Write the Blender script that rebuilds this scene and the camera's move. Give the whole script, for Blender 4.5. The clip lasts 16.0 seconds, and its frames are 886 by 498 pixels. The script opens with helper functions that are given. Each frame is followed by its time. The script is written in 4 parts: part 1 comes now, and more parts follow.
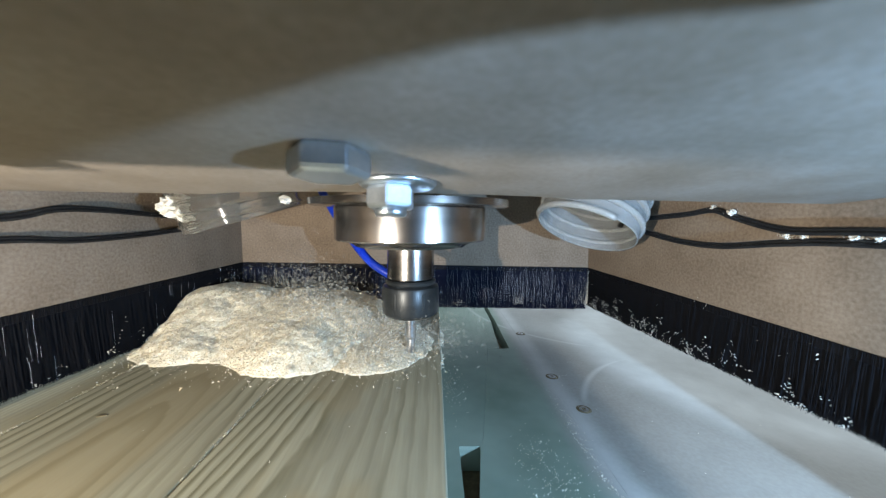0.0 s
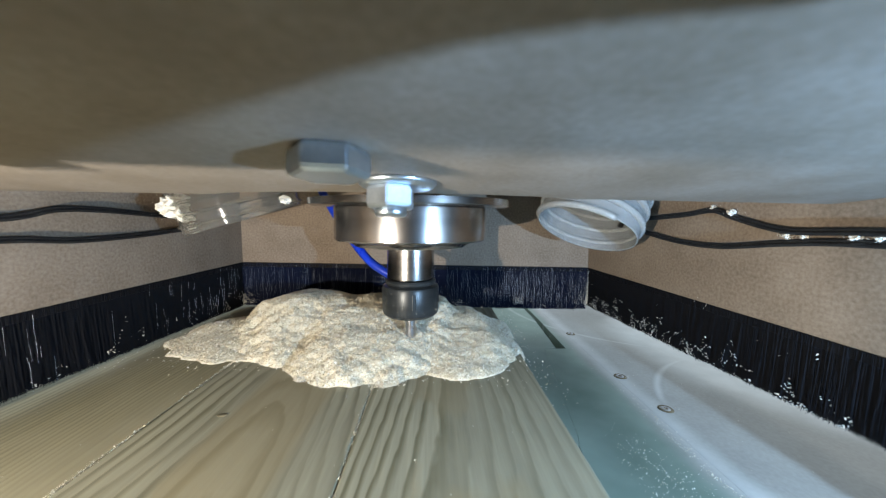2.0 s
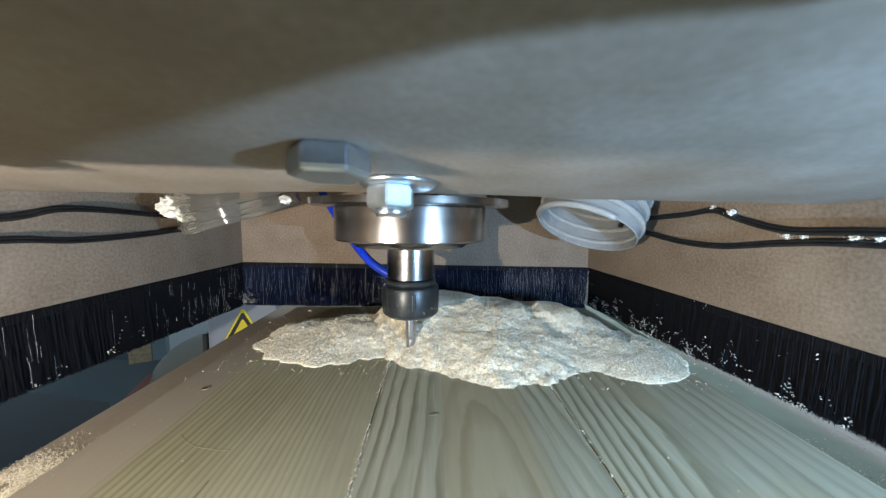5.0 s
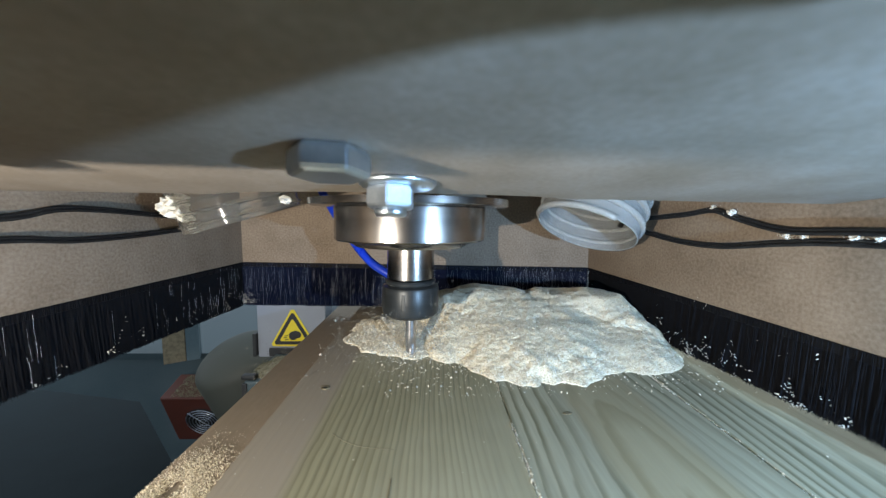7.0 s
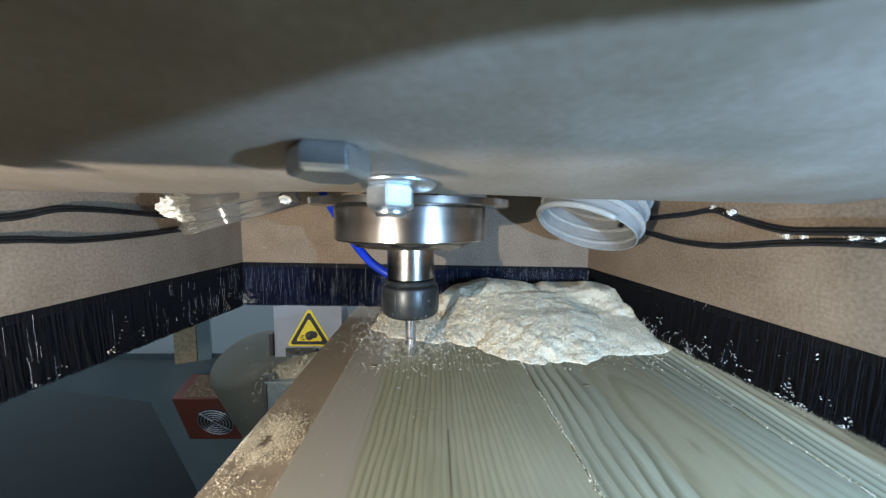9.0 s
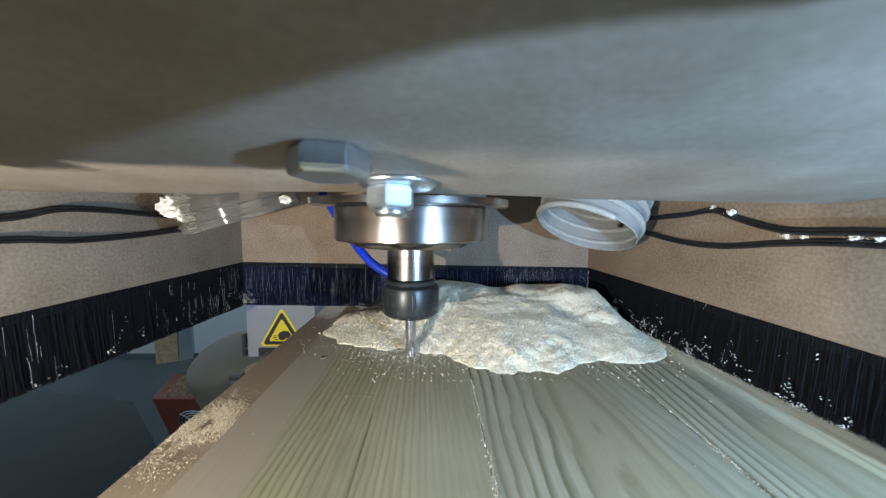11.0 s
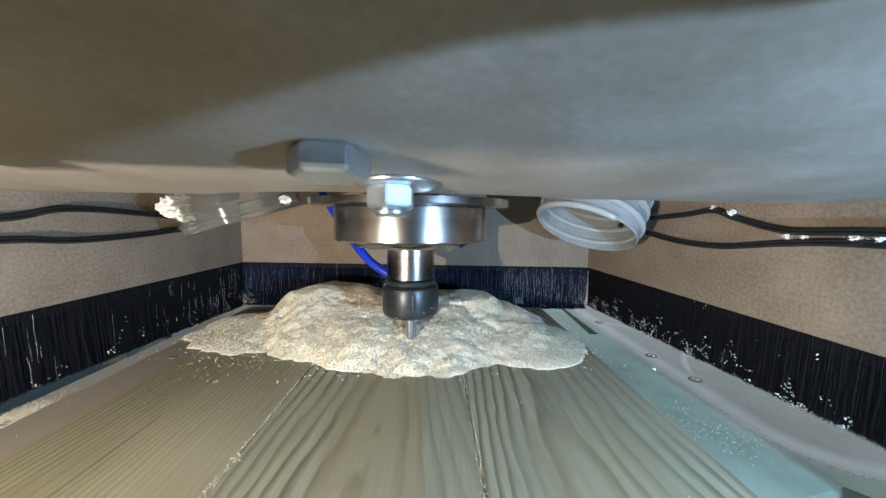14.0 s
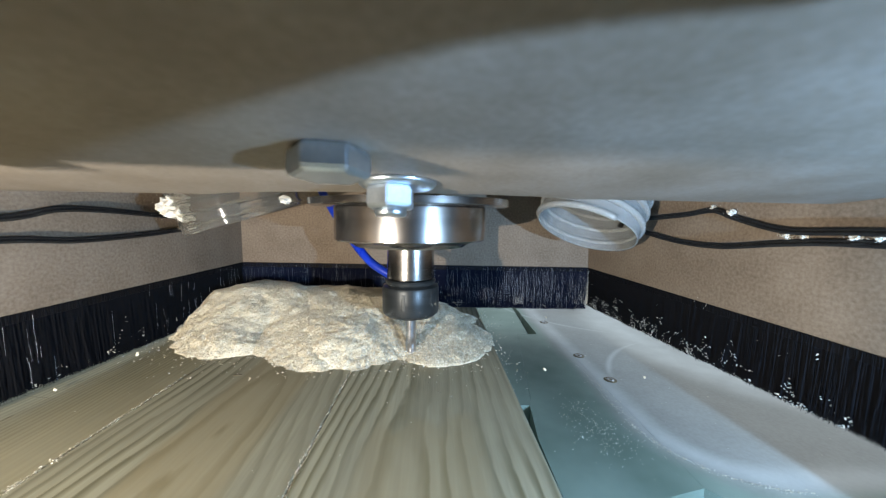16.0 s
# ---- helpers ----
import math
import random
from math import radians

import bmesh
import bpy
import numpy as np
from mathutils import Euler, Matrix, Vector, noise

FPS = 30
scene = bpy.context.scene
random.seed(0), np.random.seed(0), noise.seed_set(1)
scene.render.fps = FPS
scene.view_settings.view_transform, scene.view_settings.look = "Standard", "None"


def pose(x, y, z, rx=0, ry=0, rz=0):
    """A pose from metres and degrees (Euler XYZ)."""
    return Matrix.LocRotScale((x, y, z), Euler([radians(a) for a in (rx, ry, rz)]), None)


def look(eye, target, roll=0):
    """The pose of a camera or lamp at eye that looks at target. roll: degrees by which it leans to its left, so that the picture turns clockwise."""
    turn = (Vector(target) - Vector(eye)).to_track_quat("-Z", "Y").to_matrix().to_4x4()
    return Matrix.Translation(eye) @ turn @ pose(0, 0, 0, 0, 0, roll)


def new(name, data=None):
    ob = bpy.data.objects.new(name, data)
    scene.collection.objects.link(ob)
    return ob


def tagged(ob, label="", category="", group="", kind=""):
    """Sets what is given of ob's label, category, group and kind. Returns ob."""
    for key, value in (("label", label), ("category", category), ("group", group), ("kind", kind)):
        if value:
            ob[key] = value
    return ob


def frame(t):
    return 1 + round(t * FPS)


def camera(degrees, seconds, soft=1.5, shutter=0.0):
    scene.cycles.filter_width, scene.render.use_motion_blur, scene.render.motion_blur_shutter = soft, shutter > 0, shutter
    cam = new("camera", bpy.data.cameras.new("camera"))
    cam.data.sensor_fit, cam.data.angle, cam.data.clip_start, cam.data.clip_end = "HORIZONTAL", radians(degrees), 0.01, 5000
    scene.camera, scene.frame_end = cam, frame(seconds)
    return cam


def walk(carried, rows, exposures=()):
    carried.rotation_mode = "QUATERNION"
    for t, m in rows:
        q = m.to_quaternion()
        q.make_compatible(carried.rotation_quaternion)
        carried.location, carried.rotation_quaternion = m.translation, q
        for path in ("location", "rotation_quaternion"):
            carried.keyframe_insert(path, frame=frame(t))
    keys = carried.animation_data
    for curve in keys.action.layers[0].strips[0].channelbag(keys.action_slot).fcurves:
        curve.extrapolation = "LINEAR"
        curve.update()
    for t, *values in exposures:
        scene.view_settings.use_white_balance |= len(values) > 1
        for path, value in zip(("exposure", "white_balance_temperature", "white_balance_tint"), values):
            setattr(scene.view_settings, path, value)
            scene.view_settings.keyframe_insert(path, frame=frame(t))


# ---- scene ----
# One housing with a milling spindle: metres, y away from the camera, bed top at z = 0.
cam = camera(105.15, 16.0, soft=1.15)
cam.data.dof.use_dof, cam.data.dof.focus_distance, cam.data.dof.aperture_fstop = True, 0.215, 14.0
EYE = (0, 0, 0.131)
walk(cam, [(0, look(EYE, (0.0267, 1, 0.0343), 0.6)), (16, look(EYE, (0.0267, 1, 0.0343), 0.6))], [(0, 0.05), (3.5, -0.02), (7, -0.04), (9, 0.07), (11.5, 0.05), (13, 0.0), (16, 0.0)])

# ---- world and lamps ----
world = bpy.data.worlds.new("world")
scene.world = world
world.use_nodes = True
world.node_tree.nodes["Background"].inputs[0].default_value = (0.70, 0.83, 0.95, 1)
world.node_tree.nodes["Background"].inputs[1].default_value = 0.75


def spot(name, eye, target, watts, size, colour, radius=0.008, blend=0.3):
    d = bpy.data.lights.new(name, "SPOT")
    d.energy, d.spot_size, d.spot_blend, d.shadow_soft_size, d.color = watts, radians(size), blend, radius, colour
    ob = new(name, d)
    ob.matrix_world = look(eye, target)
    return ob


spot("led_lamp_1", (0.140, -0.040, 0.098), (0.01, 0.24, 0.085), 2.8, 128, (0.46, 0.765, 1.18), 0.0028)
spot("led_lamp_2", (-0.137, -0.060, 0.085), (-0.065, 0.20, 0.060), 3.7, 100, (1.0, 0.92, 0.80), 0.0020)

# daylight of the workshop falls in from the right, outside the housing
d = bpy.data.lights.new("workshop_daylight", "SUN")
d.energy, d.angle, d.color = 1.25, radians(25), (0.68, 0.90, 1.10)
new("workshop_daylight", d).matrix_world = look((2.0, -0.3, 1.5), (0.2, 0.1, 0))

# ---- materials ----


def material(name, stops, rough=0.6, metal=0.0, scale=60.0, fine=900.0, stretch=(1, 1, 1), bump=0.0, depth=0.0004, spread=0.1, fine_share=0.35, spec=0.5):
    """A surface whose colour runs through stops by noise at two sizes, with fine relief."""
    m = bpy.data.materials.new(name)
    m.use_nodes = True
    nt = m.node_tree
    n, l = nt.nodes, nt.links
    b = n["Principled BSDF"]
    b.inputs["Roughness"].default_value, b.inputs["Metallic"].default_value = rough, metal
    b.inputs["Specular IOR Level"].default_value = spec
    tc, mp = n.new("ShaderNodeTexCoord"), n.new("ShaderNodeMapping")
    mp.inputs["Scale"].default_value = stretch
    l.new(tc.outputs["Object"], mp.inputs["Vector"])
    big, small = n.new("ShaderNodeTexNoise"), n.new("ShaderNodeTexNoise")
    big.inputs["Scale"].default_value, big.inputs["Detail"].default_value = scale, 4
    small.inputs["Scale"].default_value, small.inputs["Detail"].default_value = fine, 3
    mix = n.new("ShaderNodeMix")
    mix.inputs["Factor"].default_value = fine_share
    ramp = n.new("ShaderNodeValToRGB")
    while len(ramp.color_ramp.elements) < len(stops):
        ramp.color_ramp.elements.new(0.5)
    for i, c in enumerate(stops):
        e = ramp.color_ramp.elements[i]
        e.position = 0.3 + 0.4 * i / max(1, len(stops) - 1)
        e.color = (*c, 1)
    for t in (big, small):
        l.new(mp.outputs["Vector"], t.inputs["Vector"])
    l.new(big.outputs["Fac"], mix.inputs["A"])
    l.new(small.outputs["Fac"], mix.inputs["B"])
    l.new(mix.outputs["Result"], ramp.inputs["Fac"])
    l.new(ramp.outputs["Color"], b.inputs["Base Color"])
    rr = n.new("ShaderNodeMapRange")
    rr.inputs["To Min"].default_value, rr.inputs["To Max"].default_value = max(0.02, rough - spread), min(1, rough + spread)
    l.new(mix.outputs["Result"], rr.inputs["Value"])
    l.new(rr.outputs["Result"], b.inputs["Roughness"])
    if bump:
        bp = n.new("ShaderNodeBump")
        bp.inputs["Strength"].default_value, bp.inputs["Distance"].default_value = bump, depth
        l.new(mix.outputs["Result"], bp.inputs["Height"])
        l.new(bp.outputs["Normal"], b.inputs["Normal"])
    return m


def wood(name, light, dark, tint, heart, deep, rings=84.0, contrast=1.0, stain=0.45, dusty=0.3, bare=None):
    """Flat-sawn softwood: growth rings cut open along y, close at the sides and wide over the heart."""
    m = bpy.data.materials.new(name)
    m.use_nodes = True
    nt = m.node_tree
    n, l = nt.nodes, nt.links
    b = n["Principled BSDF"]

    def calc(kind, a, c):
        q = n.new("ShaderNodeMath")
        q.operation = kind
        for k, v in enumerate((a, c)):
            if isinstance(v, (int, float)):
                q.inputs[k].default_value = v
            else:
                l.new(v, q.inputs[k])
        return q.outputs[0]

    tc, add = n.new("ShaderNodeTexCoord"), n.new("ShaderNodeVectorMath")
    add.inputs[1].default_value = (heart * 31, heart * 57, 0)
    l.new(tc.outputs["Object"], add.inputs[0])
    mp = n.new("ShaderNodeMapping")
    mp.inputs["Scale"].default_value = (1, 0.28, 1)
    l.new(add.outputs[0], mp.inputs["Vector"])

    def soft(scale, detail):
        q = n.new("ShaderNodeTexNoise")
        q.inputs["Scale"].default_value, q.inputs["Detail"].default_value = scale, detail
        l.new(mp.outputs["Vector"], q.inputs["Vector"])
        return q.outputs["Fac"]

    sep = n.new("ShaderNodeSeparateXYZ")
    l.new(tc.outputs["Object"], sep.inputs[0])
    across = calc("ADD", calc("SUBTRACT", sep.outputs["X"], heart), calc("MULTIPLY", calc("SUBTRACT", soft(11, 1), 0.5), 0.030))
    depth = calc("ADD", calc("MULTIPLY", sep.outputs["Y"], 0.05), calc("ADD", deep - 0.010, calc("MULTIPLY", calc("SUBTRACT", soft(17, 1), 0.5), 0.026)))
    radius = calc("SQRT", calc("ADD", calc("MULTIPLY", across, across), calc("MULTIPLY", depth, depth)), 0)
    radius = calc("ADD", radius, calc("MULTIPLY", soft(150, 2), 0.0022))
    comb = n.new("ShaderNodeCombineXYZ")
    l.new(radius, comb.inputs["X"])
    wave = n.new("ShaderNodeTexWave")
    wave.wave_type, wave.bands_direction, wave.wave_profile = "BANDS", "X", "SAW"
    wave.inputs["Scale"].default_value, wave.inputs["Distortion"].default_value = rings, 0.0
    l.new(comb.outputs[0], wave.inputs["Vector"])
    ramp = n.new("ShaderNodeValToRGB")
    ramp.color_ramp.elements[0].color, ramp.color_ramp.elements[0].position = (*light, 1), 0.42
    ramp.color_ramp.elements[1].color, ramp.color_ramp.elements[1].position = (*dark, 1), 0.80
    e = ramp.color_ramp.elements.new(0.90)
    e.color = (*dark, 1)
    e = ramp.color_ramp.elements.new(1.0)
    e.color = (*light, 1)
    l.new(wave.outputs["Fac"], ramp.inputs["Fac"])
    # some rings are fainter than others
    bm_ = n.new("ShaderNodeMapRange")
    bm_.inputs["From Min"].default_value, bm_.inputs["From Max"].default_value = 0.36, 0.60
    bm_.inputs["To Min"].default_value, bm_.inputs["To Max"].default_value = 0.25 * contrast, contrast
    l.new(soft(38, 1), bm_.inputs["Value"])
    plain = n.new("ShaderNodeMix")
    plain.data_type = "RGBA"
    plain.inputs[6].default_value = (*[c * 0.78 for c in light], 1)
    l.new(bm_.outputs["Result"], plain.inputs["Factor"])
    l.new(ramp.outputs["Color"], plain.inputs[7])
    # fibres and saw marks
    fib = n.new("ShaderNodeTexNoise")
    fib.inputs["Scale"].default_value, fib.inputs["Detail"].default_value = 700, 3
    mp2 = n.new("ShaderNodeMapping")
    mp2.inputs["Scale"].default_value = (1, 0.04, 1)
    l.new(add.outputs[0], mp2.inputs["Vector"])
    l.new(mp2.outputs["Vector"], fib.inputs["Vector"])
    mixf = n.new("ShaderNodeMix")
    mixf.data_type, mixf.blend_type = "RGBA", "MULTIPLY"
    mixf.inputs["Factor"].default_value = 0.42
    l.new(plain.outputs[2], mixf.inputs[6])
    l.new(fib.outputs["Fac"], mixf.inputs[7])
    # blotches
    blot = n.new("ShaderNodeTexNoise")
    blot.inputs["Scale"].default_value, blot.inputs["Detail"].default_value = 22, 3
    mp3 = n.new("ShaderNodeMapping")
    mp3.inputs["Scale"].default_value = (1, 0.35, 1)
    l.new(add.outputs[0], mp3.inputs["Vector"])
    l.new(mp3.outputs["Vector"], blot.inputs["Vector"])
    br = n.new("ShaderNodeMapRange")
    br.inputs["From Min"].default_value, br.inputs["From Max"].default_value, br.inputs["To Max"].default_value = 0.44, 0.475, stain
    # the stain keeps to the open wood over the heart
    near = n.new("ShaderNodeMapRange")
    near.inputs["From Min"].default_value, near.inputs["From Max"].default_value = 0.024, 0.019
    l.new(calc("ABSOLUTE", across, 0), near.inputs["Value"])
    l.new(blot.outputs["Fac"], br.inputs["Value"])
    mixb = n.new("ShaderNodeMix")
    mixb.data_type = "RGBA"
    mixb.inputs[7].default_value = (*tint, 1)
    l.new(calc("MULTIPLY", br.outputs["Result"], near.outputs["Result"]), mixb.inputs["Factor"])
    l.new(mixf.outputs[2], mixb.inputs[6])
    # a pale film of fine dust
    film = n.new("ShaderNodeTexNoise")
    film.inputs["Scale"].default_value, film.inputs["Detail"].default_value = 9, 4
    l.new(add.outputs[0], film.inputs["Vector"])
    fr = n.new("ShaderNodeMapRange")
    fr.inputs["From Min"].default_value, fr.inputs["From Max"].default_value, fr.inputs["To Max"].default_value = 0.62 - dusty * 0.47, 0.72, dusty
    l.new(film.outputs["Fac"], fr.inputs["Value"])
    mixd = n.new("ShaderNodeMix")
    mixd.data_type = "RGBA"
    mixd.inputs[7].default_value = (0.58, 0.53, 0.38, 1)
    l.new(fr.outputs["Result"], mixd.inputs["Factor"])
    l.new(mixb.outputs[2], mixd.inputs[6])
    last = mixd.outputs[2]
    if bare is not None:
        # a smooth brown margin without rings
        edge = n.new("ShaderNodeMapRange")
        edge.inputs["From Min"].default_value, edge.inputs["From Max"].default_value, edge.inputs["To Max"].default_value = bare + 0.003, bare - 0.002, 0.9
        l.new(calc("ADD", sep.outputs["X"], calc("MULTIPLY", calc("SUBTRACT", soft(24, 3), 0.5), 0.008)), edge.inputs["Value"])
        mixe = n.new("ShaderNodeMix")
        mixe.data_type = "RGBA"
        mixe.inputs[7].default_value = (0.34, 0.285, 0.215, 1)
        l.new(edge.outputs["Result"], mixe.inputs["Factor"])
        l.new(last, mixe.inputs[6])
        last = mixe.outputs[2]
    l.new(last, b.inputs["Base Color"])
    b.inputs["Roughness"].default_value = 0.62
    bp = n.new("ShaderNodeBump")
    bp.inputs["Strength"].default_value, bp.inputs["Distance"].default_value = 0.05, 0.0002
    bp.invert = True
    l.new(wave.outputs["Fac"], bp.inputs["Height"])
    bp2 = n.new("ShaderNodeBump")
    bp2.inputs["Strength"].default_value, bp2.inputs["Distance"].default_value = 0.4, 0.0003
    l.new(fib.outputs["Fac"], bp2.inputs["Height"])
    l.new(bp.outputs["Normal"], bp2.inputs["Normal"])
    l.new(bp2.outputs["Normal"], b.inputs["Normal"])
    return m


MDF = material("mdf", [(0.162, 0.118, 0.080), (0.258, 0.198, 0.143), (0.340, 0.273, 0.208)], 0.75, scale=34, fine=650, bump=0.3, depth=0.0003, fine_share=0.55)
MDF_PALE = material("mdf_pale", [(0.132, 0.107, 0.077), (0.183, 0.156, 0.126), (0.238, 0.215, 0.188)], 0.65, scale=45, fine=600, stretch=(0.9, 0.9, 1), bump=0.2, depth=0.0003, fine_share=0.4)
BLACK = material("black_plastic", [(0.003, 0.003, 0.004), (0.008, 0.008, 0.010)], 0.6, scale=80, spec=0.15)
BRISTLE = material("bristle_nylon", [(0.0085, 0.0090, 0.0108), (0.0100, 0.0106, 0.0126)], 1.0, scale=300, spec=0.02)
BRISTLE_BACK = material("bristle_blue_black", [(0.006, 0.009, 0.026), (0.014, 0.020, 0.050)], 0.5, scale=300, spec=0.2)
# pale blue-white: lamp reflections on the black nylon, put into the colour
BRISTLE_LIT = material("bristle_glint", [(0.45, 0.52, 0.66), (0.80, 0.85, 0.92)], 0.3, scale=300)
STEEL = material("turned_steel", [(0.34, 0.325, 0.31), (0.47, 0.45, 0.435)], 0.22, 1.0, scale=40, fine=1500, stretch=(0.15, 0.15, 6), bump=0.03, depth=0.0001, spread=0.03)
ZINC = material("zinc_plate", [(0.50, 0.58, 0.66), (0.68, 0.74, 0.80)], 0.33, 1.0, scale=120, fine=900, bump=0.08, depth=0.0002)
NUT = material("black_oxide", [(0.020, 0.023, 0.024), (0.045, 0.050, 0.052)], 0.36, 0.4, scale=60, stretch=(0.2, 0.2, 3))
CARBIDE = material("cutter_steel", [(0.4, 0.4, 0.42), (0.55, 0.55, 0.57)], 0.3, 1.0, scale=100)
BLUE = material("blue_tube", [(0.005, 0.03, 0.42), (0.01, 0.05, 0.55)], 0.3, scale=60)
CABLE = material("cable_sheath", [(0.008, 0.008, 0.009), (0.025, 0.025, 0.025)], 0.42, scale=200, bump=0.2)
DUST = material("sawdust", [(0.66, 0.57, 0.40), (0.84, 0.78, 0.62), (0.93, 0.91, 0.82)], 0.95, scale=90, fine=1500, bump=0.6, depth=0.0008, fine_share=0.75, spec=0.1)
DUST_PALE = material("fine_dust", [(0.62, 0.57, 0.48), (0.82, 0.79, 0.72)], 0.95, scale=200, fine=1600, bump=0.6, spec=0.1)
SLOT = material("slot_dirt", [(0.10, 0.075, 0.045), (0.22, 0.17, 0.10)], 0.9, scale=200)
LIGHT, DARK, TINT = (0.505, 0.475, 0.335), (0.23, 0.215, 0.125), (0.34, 0.28, 0.16)
PINES = [wood("pine_fine_grained", (0.45, 0.405, 0.245), (0.25, 0.22, 0.115), TINT, -0.195, 0.020, 112.0, 0.65, 0.25, 0.4, -0.150),
         wood("pine_green", LIGHT, DARK, TINT, -0.024, 0.046, stain=0.6), wood("pine_broad_ringed", LIGHT, DARK, TINT, 0.060, 0.030, 80.0)]
STRIP = material("raw_strip", [(0.26, 0.215, 0.16), (0.35, 0.295, 0.23)], 0.7, scale=16, fine=500, stretch=(1, 0.3, 1), bump=0.15)
KNOT = material("knot_wood", [(0.13, 0.105, 0.06), (0.26, 0.22, 0.13)], 0.6, scale=300)
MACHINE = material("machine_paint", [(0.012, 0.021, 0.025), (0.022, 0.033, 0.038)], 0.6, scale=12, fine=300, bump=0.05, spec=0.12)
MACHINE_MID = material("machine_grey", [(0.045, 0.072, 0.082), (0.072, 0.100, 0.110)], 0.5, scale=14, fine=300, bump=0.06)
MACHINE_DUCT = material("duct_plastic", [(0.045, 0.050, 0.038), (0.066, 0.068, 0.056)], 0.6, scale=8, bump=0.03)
MACHINE_PALE = material("machine_panel", [(0.24, 0.26, 0.30), (0.30, 0.32, 0.36)], 0.4, scale=20, bump=0.04)
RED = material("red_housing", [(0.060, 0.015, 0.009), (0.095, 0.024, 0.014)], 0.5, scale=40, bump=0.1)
YELLOW = material("sign_yellow", [(0.70, 0.55, 0.02), (0.80, 0.65, 0.04)], 0.4, scale=60)
INK = material("sign_black", [(0.012, 0.012, 0.012), (0.03, 0.03, 0.03)], 0.45, scale=60)


def swept_board(name):
    """Raw board, green paint left outside a milled field with a rounded corner, dust swept along the same round inside it."""
    m = material(name, [(0.27, 0.255, 0.225), (0.36, 0.34, 0.305), (0.43, 0.42, 0.385)], 0.6, scale=14, fine=500, bump=0.08, fine_share=0.25)
    n, l = m.node_tree.nodes, m.node_tree.links
    b, tc = n["Principled BSDF"], n["Texture Coordinate"]
    raw = b.inputs["Base Color"].links[0].from_socket

    def calc(kind, a, c=0.0):
        q = n.new("ShaderNodeMath")
        q.operation = kind
        for k, v in enumerate((a, c)):
            if isinstance(v, (int, float)):
                q.inputs[k].default_value = v
            else:
                l.new(v, q.inputs[k])
        return q.outputs[0]

    def cloud(scale, detail=4):
        q = n.new("ShaderNodeTexNoise")
        q.inputs["Scale"].default_value, q.inputs["Detail"].default_value = scale, detail
        l.new(tc.outputs["Object"], q.inputs["Vector"])
        return q.outputs["Fac"]

    def step(value, lo, hi, top=1.0):
        q = n.new("ShaderNodeMapRange")
        q.interpolation_type = "SMOOTHSTEP"
        q.inputs["From Min"].default_value, q.inputs["From Max"].default_value, q.inputs["To Max"].default_value = lo, hi, top
        l.new(value, q.inputs["Value"])
        return q.outputs["Result"]

    def blend(fac, a, c):
        q = n.new("ShaderNodeMix")
        q.data_type = "RGBA"
        for k, v in ((0, fac), (6, a), (7, c)):
            if isinstance(v, tuple):
                q.inputs[k].default_value = (*v, 1)
            else:
                l.new(v, q.inputs[k])
        return q.outputs[2]

    sep = n.new("ShaderNodeSeparateXYZ")
    l.new(tc.outputs["Object"], sep.inputs[0])
    qx = calc("MAXIMUM", calc("SUBTRACT", 0.223, sep.outputs["X"]), 0.0)
    qy = calc("MAXIMUM", calc("SUBTRACT", 0.142, sep.outputs["Y"]), 0.0)
    out = calc("SUBTRACT", calc("SQRT", calc("ADD", calc("MULTIPLY", qx, qx), calc("MULTIPLY", qy, qy))), 0.050)
    wob = calc("ADD", out, calc("MULTIPLY", calc("SUBTRACT", cloud(26), 0.5), 0.012))
    # paint: green, worn through towards the milled field
    ramp = n.new("ShaderNodeValToRGB")
    for e, p, c in zip(ramp.color_ramp.elements, (0.32, 0.68), ((0.175, 0.228, 0.178), (0.315, 0.375, 0.308))):
        e.position, e.color = p, (*c, 1)
    l.new(cloud(17), ramp.inputs["Fac"])
    last = blend(step(wob, -0.004, 0.010), raw, ramp.outputs["Color"])
    # dust: a film over the far field, thicker along two sweeps, and a thin milled line
    deep = n.new("ShaderNodeVectorMath")
    deep.operation = "DISTANCE"
    deep.inputs[1].default_value = (0.400, 0.290, 0)
    flat = n.new("ShaderNodeCombineXYZ")
    l.new(sep.outputs["X"], flat.inputs["X"])
    l.new(sep.outputs["Y"], flat.inputs["Y"])
    l.new(flat.outputs[0], deep.inputs[0])
    far = calc("ADD", deep.outputs["Value"], calc("MULTIPLY", calc("SUBTRACT", cloud(20), 0.5), 0.030))
    film = step(far, 0.190, 0.145, 0.42)
    ridge = calc("MULTIPLY", step(far, 0.190, 0.158, 0.32), step(far, 0.120, 0.150))
    near = step(calc("ABSOLUTE", calc("ADD", out, 0.008)), 0.012, 0.0, 0.40)
    ring = n.new("ShaderNodeVectorMath")
    ring.operation = "DISTANCE"
    ring.inputs[1].default_value = (0.290, 0.168, 0)
    l.new(flat.outputs[0], ring.inputs[0])
    arc = step(calc("ABSOLUTE", calc("SUBTRACT", ring.outputs["Value"], 0.103)), 0.0035, 0.0, 0.45)
    arc = calc("MULTIPLY", arc, step(sep.outputs["Y"], 0.19, 0.215))
    top = n.new("ShaderNodeVectorMath")
    top.operation = "DISTANCE"
    top.inputs[1].default_value = (0.300, 0.440, 0)
    l.new(flat.outputs[0], top.inputs[0])
    arc2 = step(calc("ABSOLUTE", calc("SUBTRACT", top.outputs["Value"], 0.160)), 0.003, 0.0, 0.35)
    dust = calc("MINIMUM", calc("ADD", calc("MAXIMUM", film, calc("MAXIMUM", near, calc("MAXIMUM", arc, arc2))), ridge), 0.85)
